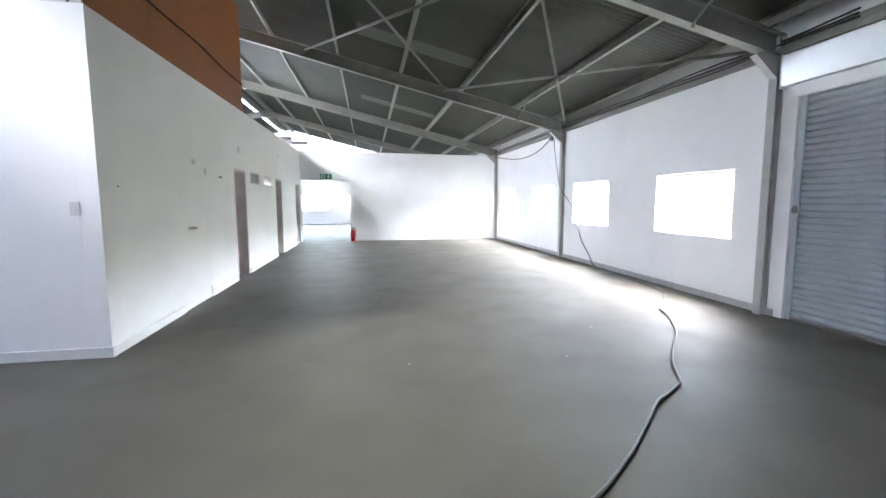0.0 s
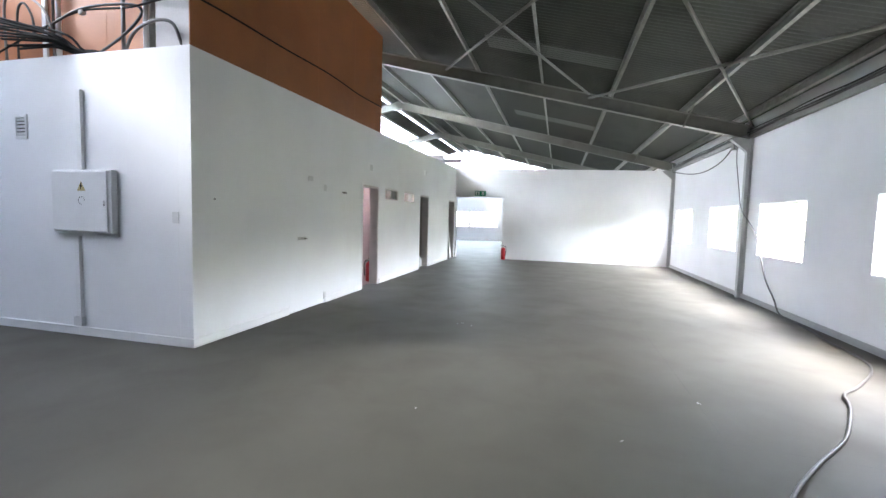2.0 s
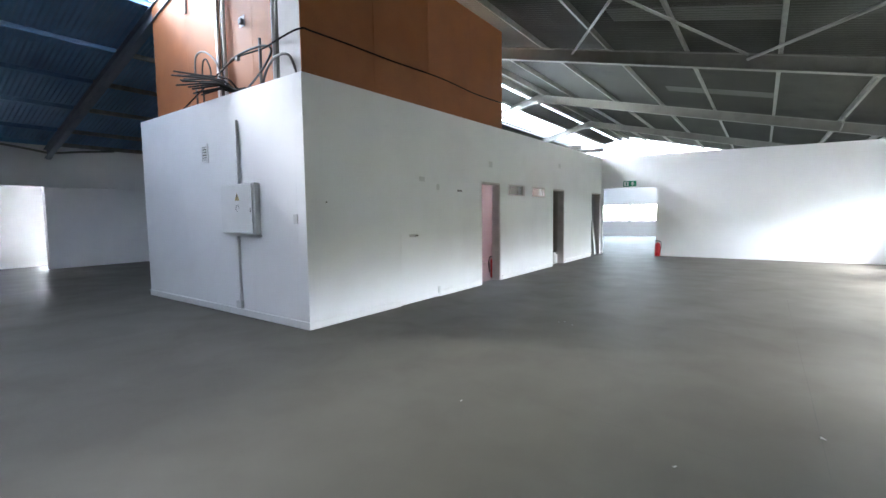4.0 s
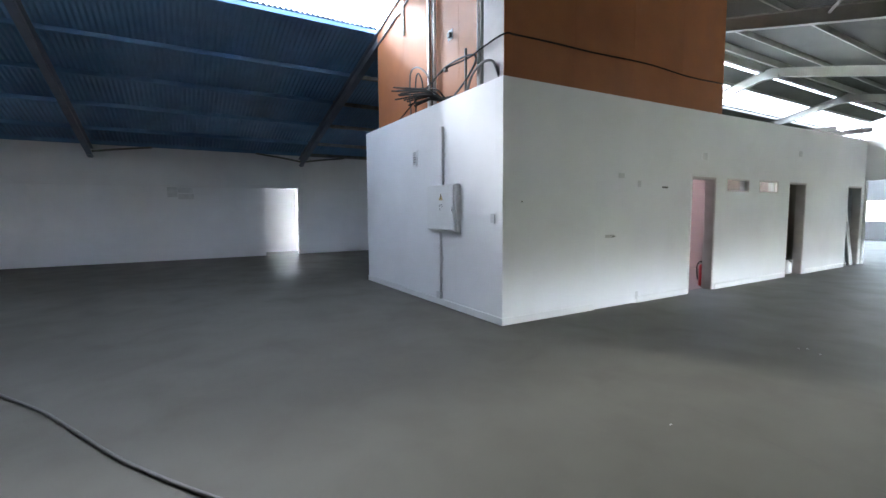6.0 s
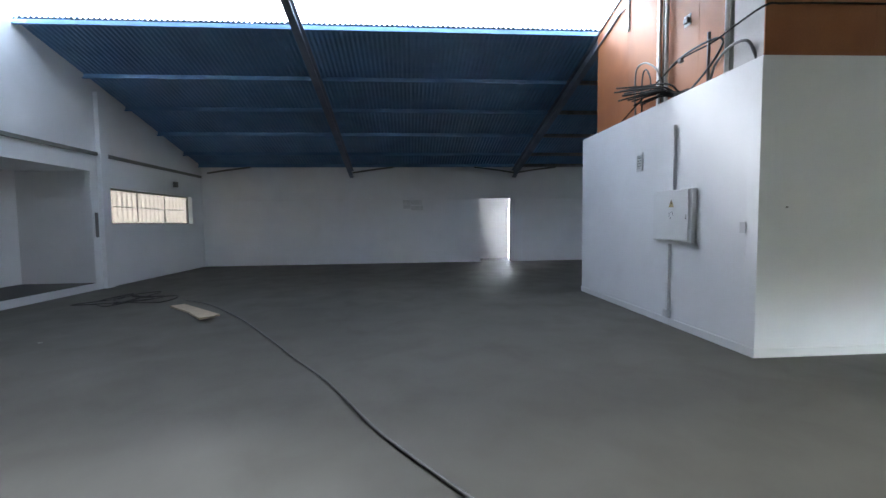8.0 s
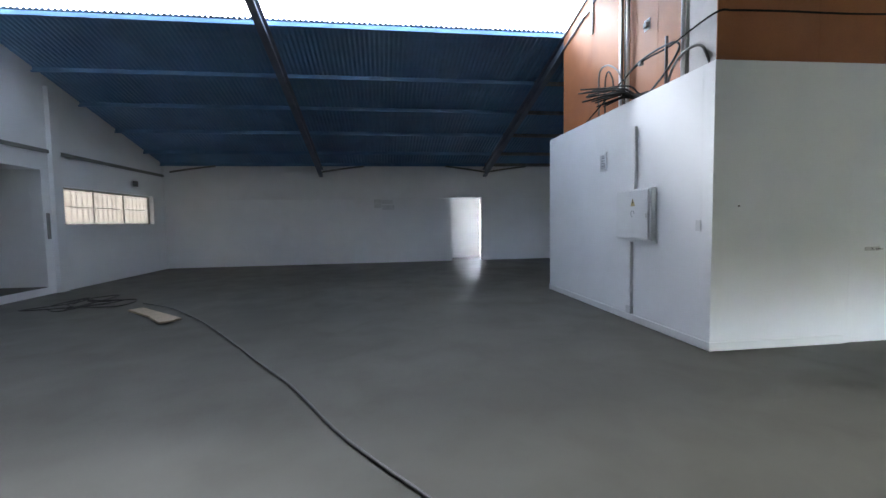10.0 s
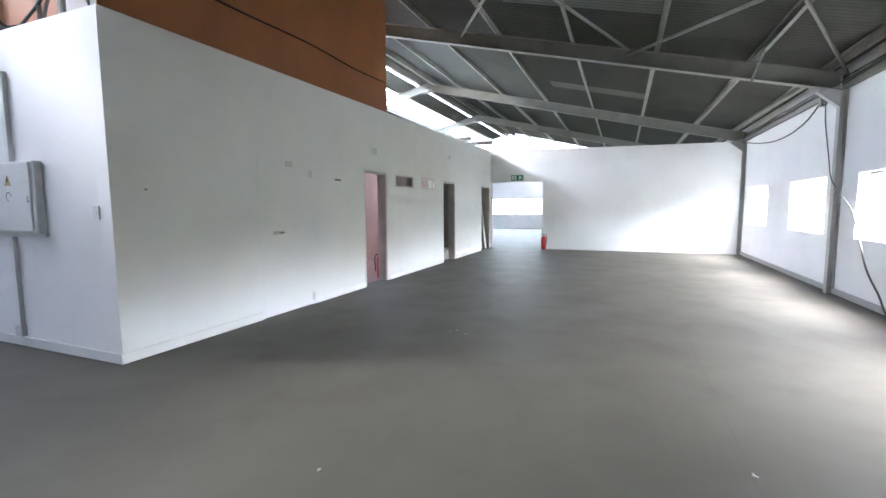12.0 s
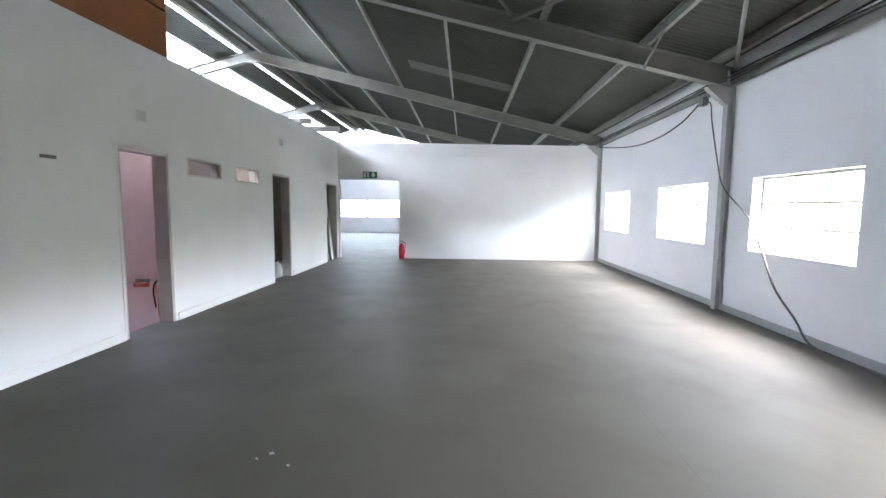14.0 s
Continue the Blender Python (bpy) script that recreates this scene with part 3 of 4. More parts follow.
structure("floor_red", box((XQ + PT + 0.025, 7.702, 0.001), (XP - PT + 0.002, 12.198, 0.005)), REDFLOOR, "worn red painted floor of the small office", "floor")
structure("floor_store", box((XQ + PT + 0.025, 12.302, 0.001), (XP - PT + 0.002, 13.448, 0.005)), DARKROOM, "dull brown floor of the small store", "floor")
# unseen board, added to darken the rooms behind the second and third doorways
structure("ceiling_light_block", box((XQ + PT + 0.002, 12.301, 2.9), (XP - PT - 0.002, YB - 0.002, 2.95)), WHITE, "added ceiling board that keeps skylight out of the small stores", "ceiling")
# cross wall, sloping a little down to the outer wall
bm = slab("y", YB, 0.15, (XP + 0.001, XE - 0.002), 3.2, [(XP + 0.03, -0.44, 0.0, 2.2)])
for q in bm.verts:
    if q.co.z > 3.0:
        q.co.z = 3.24 - 0.11 * (q.co.x - XP) / (XE - XP)
structure("wall_cross", bm, WHITE, "white painted cross partition with an open doorway", "wall")
structure("wall_cross_west", slab("y", YB, 0.15, (XW + 0.002, XP - 0.001), 3.2), WHITE, "white painted cross partition", "wall")
bm = box((0.35, YB - 0.014, 2.845), (XE - 0.2, YB - 0.002, 2.86), 0.002)
structure("trim_cross", bm, TRIM, "thin white batten on the cross wall", "trim")

# skirting of the block
for y0, y1 in ((YP + 0.0, SD[0] - 0.05), (SD[1] + 0.03, D1[0] - 0.05), (D1[1] + 0.05, D2[0] - 0.05), (D2[1] + 0.05, D3[0] - 0.05)):
    bm = box((XP + 0.002, y0, 0.001), (XP + 0.016, y1, 0.085), 0.002)
    box((XP + 0.002, y0, 0.0855), (XP + 0.026, y1, 0.1), 0.004, bm)
    structure("baseboard", bm, TRIM, "white painted skirting board", "skirting")
bm = box((XQ, YP - 0.016, 0.001), (XP + 0.016, YP - 0.002, 0.085), 0.002)
box((XQ, YP - 0.026, 0.0855), (XP + 0.026, YP - 0.002, 0.1), 0.004, bm)
structure("baseboard", bm, TRIM, "white painted skirting board", "skirting")


def door_frame(name, span, high, material, label):
    f = tagged(empty(name, (XP, 0, 0)), label, "door frame", kind="structure")
    y0, y1 = span
    part("jamb", box((-PT - 0.012, y0 + 0.001, 0.001), (-0.006, y0 + 0.035, high - 0.036), 0.003), material, f)
    part("jamb", box((-PT - 0.012, y1 - 0.035, 0.001), (-0.006, y1 - 0.001, high - 0.036), 0.003), material, f)
    part("head", box((-PT - 0.012, y0 + 0.001, high - 0.035), (-0.006, y1 - 0.001, high - 0.001), 0.003), material, f)
    return f


door_frame("door_frame_1", D1, 2.04, JAMB, "taupe painted steel door frame without a door")
door_frame("door_frame_2", D2, 2.04, JAMB, "taupe painted steel door frame without a door")
door_frame("door_frame_3", D3, 2.04, JAMB, "taupe painted steel door frame without a door")

for i, (y0, y1, z0, z1) in enumerate(((D1[0] - 0.034, D1[0] - 0.001, 0.1, 2.072), (D1[0], D1[1] + 0.02, 2.041, 2.072))):
    structure("trim_door", box((XP + 0.001, y0, z0), (XP + 0.011, y1, z1), 0.003), TRIM, "thin white architrave round the office doorway", "trim")

# flush white door that stays shut
d = tagged(empty("door_1", (XP, 0, 0)), "shut flush white door with a lever handle", "door", kind="structure")
part("leaf", box((-0.05, SD[0] + 0.003, 0.006), (-0.0005, SD[1], 2.0285)), WHITE, d)
h = part("door_handle", box((-0.004, 6.53, 1.055), (0.006, 6.73, 1.1), 0.004), CHROME, d, "brushed metal lever on a long plate")
part("lever", tube([(0.006, 6.7, 1.078), (0.05, 6.7, 1.078), (0.055, 6.66, 1.078), (0.055, 6.56, 1.076)], 0.009, 8), CHROME, h, smooth=True)
part("keyhole", box((0.005, 6.615, 1.068), (0.008, 6.63, 1.086)), BLACK, h)

# high slot windows
for i, s in enumerate((W1, W2)):
    w = tagged(empty(f"window_{i + 13}", (XP, 0, 0)), "small high slot window in a taupe frame", "window", kind="structure")
    bm = bmesh.new()
    for r in ((s[0], s[0] + 0.03, 1.8, 2.04), (s[1] - 0.03, s[1], 1.8, 2.04), (s[0] + 0.03, s[1] - 0.03, 1.8, 1.825), (s[0] + 0.03, s[1] - 0.03, 2.015, 2.04)):
        box((-0.06, r[0] + 0.001, r[2] + 0.001), (0.004, r[1] - 0.001, r[3] - 0.001), 0.002, bm)
    part("window_frame", bm, JAMB, w)
    p = part("pane", box((-0.032, s[0] + 0.03, 1.825), (-0.028, s[1] - 0.03, 2.015)), PANE, w)
    p.visible_shadow = False

# ---- brown boarded store over the block ----
BX0, BY0, BY1 = -6.68, 4.86, 9.6


def roof_clip(x):
    return sheet_z(x) - 0.03


st = tagged(empty("boarded_store"), "orange-brown hardboard store built over the offices up to the roof", "boarding", kind="structure")


def panel(points, normal, thick=0.012):
    bm = bmesh.new()
    a = [bm.verts.new(p) for p in points]
    b = [bm.verts.new(Vector(p) - Vector(normal) * thick) for p in points]
    bm.faces.new(a), bm.faces.new(b[::-1])
    for i in range(len(a)):
        j = (i + 1) % len(a)
        bm.faces.new((a[i], a[j], b[j], b[i]))
    return bm


ys = [YP + 0.02, 5.85, 7.1, 8.35, BY1]
for y0, y1 in zip(ys, ys[1:]):
    zt = roof_clip(XP - 0.02) - 0.16
    part("panel", panel([(XP - 0.012, y0 + 0.002, block_top(y0) + 0.002), (XP - 0.012, y1 - 0.002, block_top(y1) + 0.002), (XP - 0.012, y1 - 0.002, zt), (XP - 0.012, y0 + 0.002, zt)], (1, 0, 0)), BROWN, st)
part("panel", panel([(-2.62, YP + 0.03, 3.118), (XP - 0.026, YP + 0.03, 3.118), (XP - 0.026, YP + 0.03, roof_clip(XP) - 0.16), (-2.62, YP + 0.03, roof_clip(-2.62) - 0.16)], (0, -1, 0)), GREYBOARD, st, "grey primed board")
part("panel", panel([(-2.62, YP + 0.045, 3.118), (-2.62, BY0 - 0.002, 3.118), (-2.62, BY0 - 0.002, roof_clip(-2.62) - 0.16), (-2.62, YP + 0.045, roof_clip(-2.62) - 0.16)], (-1, 0, 0)), GREYBOARD, st)
xs = [-6.68, -5.45, -4.46, -3.55, -2.63]
for x0, x1 in zip(xs, xs[1:]):
    part("panel", panel([(x0 + 0.002, BY0, 3.0), (x1 - 0.002, BY0, 3.0), (x1 - 0.002, BY0, roof_clip(x1) - 0.16), (x0 + 0.002, BY0, roof_clip(x0) - 0.16)], (0, -1, 0)), BROWN, st)
part("panel", panel([(BX0, BY1, 3.0), (BX0, BY0 + 0.015, 3.0), (BX0, BY0 + 0.015, roof_clip(BX0) - 0.16), (BX0, BY1, roof_clip(BX0) - 0.16)], (-1, 0, 0)), BROWN, st)
part("panel", panel([(BX0, BY1, 3.0), (RIDGE, BY1, 3.0), (XP - 0.03, BY1, 3.0), (XP - 0.03, BY1, roof_clip(XP) - 0.16), (RIDGE, BY1, roof_clip(RIDGE) - 0.2), (BX0, BY1, roof_clip(BX0) - 0.16)], (0, 1, 0)), BROWN, st)
part("deck", box((BX0 + 0.02, YP + PT + 0.003, 2.96), (XP - PT - 0.025, BY1, 3.0)), WOOD, st)
part("batten", box((-5.98, BY0 - 0.03, 5.14), (-5.44, BY0 - 0.001, 5.18), 0.004), TRIM, st, "white painted batten")
hk = part("hook", box((-3.82, BY0 - 0.05, 4.13), (-3.74, BY0 - 0.001, 4.2), 0.012), DARKSTEEL, st, "dark steel hook on a pale patch")
part("hook_plate", box((-3.86, BY0 - 0.006, 4.1), (-3.72, BY0 - 0.0005, 4.25), 0.002), GREYBOARD, hk)
for x, z0 in ((-4.46, 3.12), (-5.42, 4.72)):
    part("batten", box((x - 0.03, BY0 - 0.03, z0), (x + 0.03, BY0 - 0.001, roof_clip(x) - 0.3), 0.004), TRIM, st, "white painted batten")


def pipe(name, points, r, material, label, category, smooth=True):
    return tagged(part(name, tube(points, r, 10), material, None, "", smooth), label, category)


pipe("conduit_pipe", [(-4.2, BY0 - 0.05, 3.12), (-4.2, BY0 - 0.05, 5.3)], 0.028, TRIM, "white conduit pipe up the brown boarding", "pipe")
pipe("conduit_pipe", [(-4.3, BY0 - 0.035, 3.12), (-4.3, BY0 - 0.035, 5.3)], 0.015, HOSE, "thin grey conduit up the brown boarding", "pipe")
pipe("conduit_pipe", [(-2.74, YP + 0.1, 3.12), (-2.74, YP + 0.1, 4.9)], 0.03, STEEL, "grey conduit pipe beside the grey board", "pipe")
pipe("conduit_pipe", [(-2.82, YP + 0.1, 3.12), (-2.82, YP + 0.1, 4.9)], 0.028, TRIM, "white conduit pipe beside the grey board", "pipe")
pipe("bent_pipe", [(-3.08, YP + 0.06, 3.12), (-3.08, YP + 0.06, 3.72)], 0.02, DARKSTEEL, "short upright steel pipe stub on the partition", "pipe")
pipe("bent_pipe", [(-3.1, YP + 0.09, 3.13), (-2.95, YP + 0.07, 3.32), (-2.6, YP - 0.02, 3.37), (-2.36, YP - 0.02, 3.33), (-2.30, YP + 0.04, 3.13)], 0.016, DARKSTEEL, "bent steel pipe arching over the partition", "pipe")
pipe("bent_pipe", [(-4.9, YP + 0.11, 3.13), (-4.88, YP + 0.09, 3.73), (-4.79, YP + 0.09, 3.9), (-4.52, YP + 0.09, 3.86), (-4.2, YP + 0.09, 3.6), (-4.1, YP + 0.09, 3.13)], 0.014, DARKSTEEL, "bent steel pipe arching over the partition", "pipe")
pipe("bent_pipe", [(-4.74, YP + 0.13, 3.13), (-4.72, YP + 0.12, 3.68), (-4.62, YP + 0.12, 3.8), (-4.5, YP + 0.12, 3.66), (-4.46, YP + 0.12, 3.5)], 0.012, HOSE, "bent grey conduit behind the cables", "pipe")
# long cable along the store
pipe("wall_cable", [(-5.3, YP + 0.06, 3.13), (-4.3, YP + 0.1, 3.48), (-3.75, YP + 0.12, 3.63), (-3.0, YP + 0.05, 3.57), (-2.6, YP + 0.0, 3.575), (XP - 0.0, YP + 0.004, 3.60), (XP + 0.01, YP + 0.2, 3.62), (XP + 0.008, 5.4, 3.64), (XP + 0.008, 6.2, 3.65), (XP + 0.008, 7.4, 3.69), (XP + 0.008, 8.5, 3.66), (XP + 0.008, 9.55, 3.69)], 0.011, BLACK, "black cable strung along the brown boarding", "cable")
pipe("wall_cable", [(-4.2, YP + 0.1, 3.5), (-3.72, YP + 0.11, 3.65), (-3.0, YP + 0.04, 3.60), (-2.82, YP + 0.05, 3.5), (-3.05, YP + 0.05, 3.3), (-3.4, YP + 0.05, 3.13)], 0.014, HOSE, "grey cable looped beside the pipes", "cable")
tagged(part("junction_box", box((-3.77, YP + 0.1, 3.59), (-3.7, YP + 0.15, 3.66), 0.012), DARKSTEEL), "small dark junction box on the cables", "junction box")
rnd = random.Random(4)
for k in range(13):
    y0 = YP + 0.03 + 0.02 * rnd.random()
    x0 = -3.42 - 0.22 * rnd.random()
    x1 = x0 - 0.75 - 0.75 * rnd.random()
    dz, dy = 0.05 + 0.42 * rnd.random(), -0.04 - 0.3 * rnd.random()
    z0 = 3.135 + 0.012 * (k % 4)
    pts = [(x0, y0 + 0.06, z0), (x0 - 0.18, y0, z0 + 0.012), (x0 - 0.4, y0 + dy * 0.4, z0 + 0.04 + dz * 0.35), (x1, y0 + dy, z0 + dz - 0.03)]
    pipe("cut_cable", pts, 0.013, BLACK, "cut black cable end hanging over the partition", "cable")

# ---- fittings on the block's south face ----
db = tagged(empty("distribution_board", (-3.98, YP, 1.17)), "white steel electrical distribution board with a warning sticker", "distribution board")
part("cabinet_box", box((0.0, -0.075, 0.0), (0.84, -0.001, 0.69), 0.012), TRIM, db)
dd = part("cabinet_door", box((0.015, -0.0970, 0.02), (0.80, -0.0770, 0.675), 0.01), TRIM, db)
part("latch", box((0.755, -0.1030, 0.30), (0.775, -0.0970, 0.36), 0.003), CHROME, dd)
bm = bmesh.new()
t3 = [(0.39, 0.46), (0.51, 0.46), (0.45, 0.565)]
a = [bm.verts.new((x, -0.0990, z)) for x, z in t3]
b = [bm.verts.new((x, -0.0975, z)) for x, z in t3]
bm.faces.new(a), bm.faces.new(b[::-1])
for i in range(3):
    bm.faces.new((a[i], a[(i + 1) % 3], b[(i + 1) % 3], b[i]))
wt = part("warning_sticker", bm, YELLOW, dd, "yellow and black warning triangle")
bm = bmesh.new()
z9 = [(0.447, 0.55), (0.463, 0.55), (0.455, 0.52), (0.468, 0.52), (0.438, 0.468), (0.447, 0.505), (0.434, 0.505)]
bm.faces.new([bm.verts.new((x, -0.0998, z)) for x, z in z9])
part("bolt_symbol", bm, BLACK, wt)
part("sticker_ring", tube([(0.45 + 0.042 * math.cos(q), -0.0985, 0.355 + 0.042 * math.sin(q)) for q in [2 * math.pi * i / 12 for i in range(10)]], 0.0025, 5, 3), HOSE, dd)
part("mounting_rail", box((-0.02, -0.03, -0.035), (0.86, -0.002, -0.003), 0.003), TRIM, db)


def trunking(x, z0, z1, w=0.055):
    t = tagged(empty("cable_trunking", (x, YP, z0)), "narrow white painted cable trunking on the wall", "trunking")
    part("channel", box((-w / 2, -0.034, 0), (w / 2, -0.001, z1 - z0), 0.003), TRIM, t)
    part("cover", box((-w / 2 - 0.003, -0.042, 0.004), (w / 2 + 0.003, -0.0345, z1 - z0 - 0.004), 0.002), TRIM, t)
    return t


trunking(-3.62, 1.865, 2.73)
trunking(-3.70, 0.22, 1.13)
tagged(part("socket_box", box((-3.77, YP - 0.05, 0.11), (-3.65, YP - 0.001, 0.218), 0.008), PLASTIC), "white plastic junction box above the skirting", "junction box")
vt = tagged(empty("wall_vent", (-4.53, YP, 2.36)), "small white louvred wall vent", "vent")
bm = bmesh.new()
for r in ((-0.1, -0.07, -0.14, 0.14), (0.07, 0.1, -0.14, 0.14), (-0.07, 0.07, -0.14, -0.10), (-0.07, 0.07, 0.10, 0.14)):
    box((r[0], -0.016, r[2]), (r[1], -0.001, r[3]), 0.002, bm)
part("frame", bm, TRIM, vt)
# solid black sheet painted in for the darkness between the slats
part("backing", box((-0.07, -0.004, -0.1), (0.07, -0.001, 0.1)), BLACK, vt, "black sheet for the shade behind the louvres")
for k in range(5):
    part("slat", box((-0.07, -0.012, -0.01), (0.07, -0.009, 0.018), 0, None, Matrix.Translation((0, 0, -0.08 + k * 0.04)) @ Matrix.Rotation(radians(25), 4, "X")), TRIM, vt)


def switch_plate(name, m, label):
    s = tagged(new(name), label, "switch")
    s.matrix_basis = m
    part("plate", box((-0.04, -0.012, -0.06), (0.04, -0.001, 0.06), 0.004), PLASTIC, s)
    part("rocker", box((-0.015, -0.017, -0.03), (0.015, -0.012, 0.012), 0.002), PLASTIC, s)
    return s


switch_plate("light_switch", pose(-2.37, YP, 1.37), "white plastic light switch plate")


def east_plate(y, z, w, h, material, label, name="blank_plate"):
    s = tagged(empty(name, (XP, y, z)), label, "wall plate")
    part("plate", box((0.001, -w / 2, -h / 2), (0.012, w / 2, h / 2), 0.003), material, s)
    for k in (-1, 1):
        part("screw", box((0.012, k * w * 0.36 - 0.004, -0.004), (0.014, k * w * 0.36 + 0.004, 0.004)), CHROME, s)
    return s


east_plate(6.86, 1.98, 0.13, 0.075, PLASTIC, "small white blank plate above the shut door")
east_plate(7.29, 1.87, 0.07, 0.10, PLASTIC, "small white blank plate")
east_plate(9.08, 2.395, 0.14, 0.12, PLASTIC, "pale square blank plate over the doorway")
east_plate(12.8, 2.66, 0.13, 0.12, PLASTIC, "pale square blank plate over the doorway")
east_plate(7.29, 0.12, 0.06, 0.12, PLASTIC, "white outlet plate at the skirting")
# no opening is cut: dark pieces give the shade inside slot and hole
tagged(part("slot_shade_strip", box((XP + 0.001, 7.88, 1.815), (XP + 0.008, 8.03, 1.845), 0.002), DARKSTEEL), "dark strip drawn for the shade of a slot in the partition", "slot")
tagged(part("wall_plug", box((XP + 0.001, 4.91, 1.572), (XP + 0.005, 4.935, 1.588), 0.002), DARKSTEEL), "small dark chip drawn for the shade of a plug hole", "plug")
for y in (14.9, 13.9):
    ch = tagged(empty("steel_arm", (0, y, block_top(y))), "dark steel channel arm resting on the partition top", "steel arm")
    bm = box((-2.62, -0.05, 0.001), (-1.62 if y > 14 else -1.95, 0.05, 0.012))
    box((-2.62, -0.05, 0.012), (-1.62 if y > 14 else -1.95, -0.04, 0.11), 0, bm)
    box((-2.62, 0.04, 0.012), (-1.62 if y > 14 else -1.95, 0.05, 0.11), 0, bm)
    part("channel", bm, DARKSTEEL, ch)

# ---- cross wall things ----
ex = tagged(empty("exit_sign", (-1.265, YB, 2.33)), "green emergency exit sign with white symbols", "sign")
part("plate", box((-0.2, -0.02, -0.09), (0.2, -0.001, 0.09), 0.004), GREEN, ex)
part("symbol_panel", box((-0.17, -0.023, -0.065), (-0.03, -0.0202, 0.065)), SIGNWHITE, ex, "white symbol panel")
part("symbol_bar", box((-0.12, -0.0255, -0.05), (-0.075, -0.0232, 0.045)), GREEN, ex)
bm = bmesh.new()
ar = [(0.09, -0.065), (0.16, 0.0), (0.12, 0.0), (0.12, 0.065), (0.06, 0.065), (0.06, 0.0), (0.02, 0.0)]
bm.faces.new([bm.verts.new((x, -0.0225, z)) for x, z in ar])
part("arrow", bm, SIGNWHITE, ex, "white arrow pointing down")


def extinguisher(name, at, rz, label):
    e = tagged(empty(name, at, rz), label, "fire extinguisher")
    part("cylinder", revolve([(0.001, 0.004), (0.072, 0.004), (0.078, 0.02), (0.078, 0.36), (0.066, 0.40), (0.03, 0.425), (0.024, 0.44), (0.001, 0.44)]), RED, e, smooth=True)
    v = part("valve", revolve([(0.001, 0.441), (0.02, 0.441), (0.02, 0.475), (0.012, 0.485), (0.001, 0.485)], 12), CHROME, e)
    part("handle", box((-0.012, -0.085, 0.49), (0.012, 0.03, 0.503), 0.003), BLACK, v)
    part("carry_handle", box((-0.012, -0.085, 0.462), (0.012, -0.02, 0.472), 0.003), BLACK, v)
    part("gauge", revolve([(0.001, 0), (0.016, 0), (0.016, 0.012), (0.001, 0.012)], 12), CHROME, v).matrix_basis = pose(0.02, 0, 0.46, 0, 90, 0)
    part("hose", tube([(0.0, 0.022, 0.462), (0.02, 0.085, 0.46), (0.05, 0.105, 0.36), (0.055, 0.092, 0.22), (0.05, 0.082, 0.12)], 0.010, 8), BLACK, e, smooth=True)
    return e


extinguisher("fire_extinguisher", (-0.36, YB - 0.12, 0), -90, "red fire extinguisher standing by the doorway")
extinguisher("fire_extinguisher", (-2.47, 9.74, 0.005), 160, "red fire extinguisher standing inside the small office")

# ---- small things by the doors ----
jg = tagged(empty("plastic_jug", (-2.42, 13.03, 0.005)), "white plastic jug on the doorway floor", "jug")
part("body", revolve([(0.001, 0.001), (0.1, 0.001), (0.115, 0.02), (0.115, 0.2), (0.1, 0.25), (0.045, 0.29), (0.04, 0.31), (0.001, 0.31)]), PLASTIC, jg, smooth=True)
part("cap", revolve([(0.001, 0.311), (0.046, 0.311), (0.046, 0.345), (0.001, 0.345)], 16), HOSE, jg, "grey screw cap")
part("handle", tube([(0.05, 0, 0.29), (0.11, 0, 0.3), (0.13, 0, 0.24), (0.114, 0, 0.18)], 0.012, 8), PLASTIC, jg, smooth=True)
for k, (x, y, lean, w, m, lab) in enumerate(((-2.40, 16.1, 7, 0.12, TRIM, "white board leaning in the doorway"), (-2.44, 15.92, 10, 0.07, GREYBOARD, "grey board leaning in the doorway"), (-2.42, 16.28, 5, 0.1, PLASTIC, "long white plastic strip leaning in the doorway"))):
    b = box((-0.012, -w / 2, 0), (0.012, w / 2, 1.55 - 0.2 * k), 0.003)
    o = tagged(part("leaning_board", b, m), lab, "board")
    o.matrix_basis = pose(x + 0.2, y, 0.002, -4 + 5 * k, -lean, 0)


def brick(x, y, rz, m, label):
    bm = box((-0.11, -0.052, 0), (0.11, 0.052, 0.07), 0.006)
    o = tagged(part("brick", bm, m), label, "brick")
    o.matrix_basis = pose(x, y, 0.0055, 0, 0, rz)


brick(-4.25, 11.68, 25, BRICKM, "loose red brick on the red floor")
brick(-4.55, 12.1, -8, DARKSTEEL, "dark loose block by the pink wall")

# ---- floor cable and wall cable ----
line = [(4.98, 8.85), (5.0, 8.5), (4.93, 7.9), (4.84, 7.39), (4.78, 6.59), (4.58, 6.09), (4.18, 5.56), (3.94, 5.3), (3.86, 5.09), (3.74, 4.84), (3.45, 4.35), (3.14, 3.98), (2.89, 3.67), (2.74, 3.45), (2.58, 3.17), (2.48, 3.08), (2.31, 2.96), (2.18, 2.88), (1.98, 2.68), (1.74, 2.44), (1.58, 2.29), (1.23, 2.01), (0.8, 1.78), (0.35, 1.57), (-0.09, 1.31), (-0.48, 1.04), (-0.92, 0.76), (-1.46, 0.48), (-1.73, 0.34), (-2.02, 0.18), (-2.72, -0.27), (-3.3, -0.62), (-4.66, -1.48), (-5.5, -2.1), (-6.2, -2.67), (-6.8, -3.4)]
pipe("floor_cable", [(4.98, 10.03, 1.27), (4.98, 9.78, 0.9), (4.98, 9.54, 0.53), (4.985, 9.2, 0.25), (4.98, 8.95, 0.04)] + [(x, y, 0.014) for x, y in line[1:]], 0.012, GREYCABLE, "long grey rubber cable snaking over the floor", "cable")
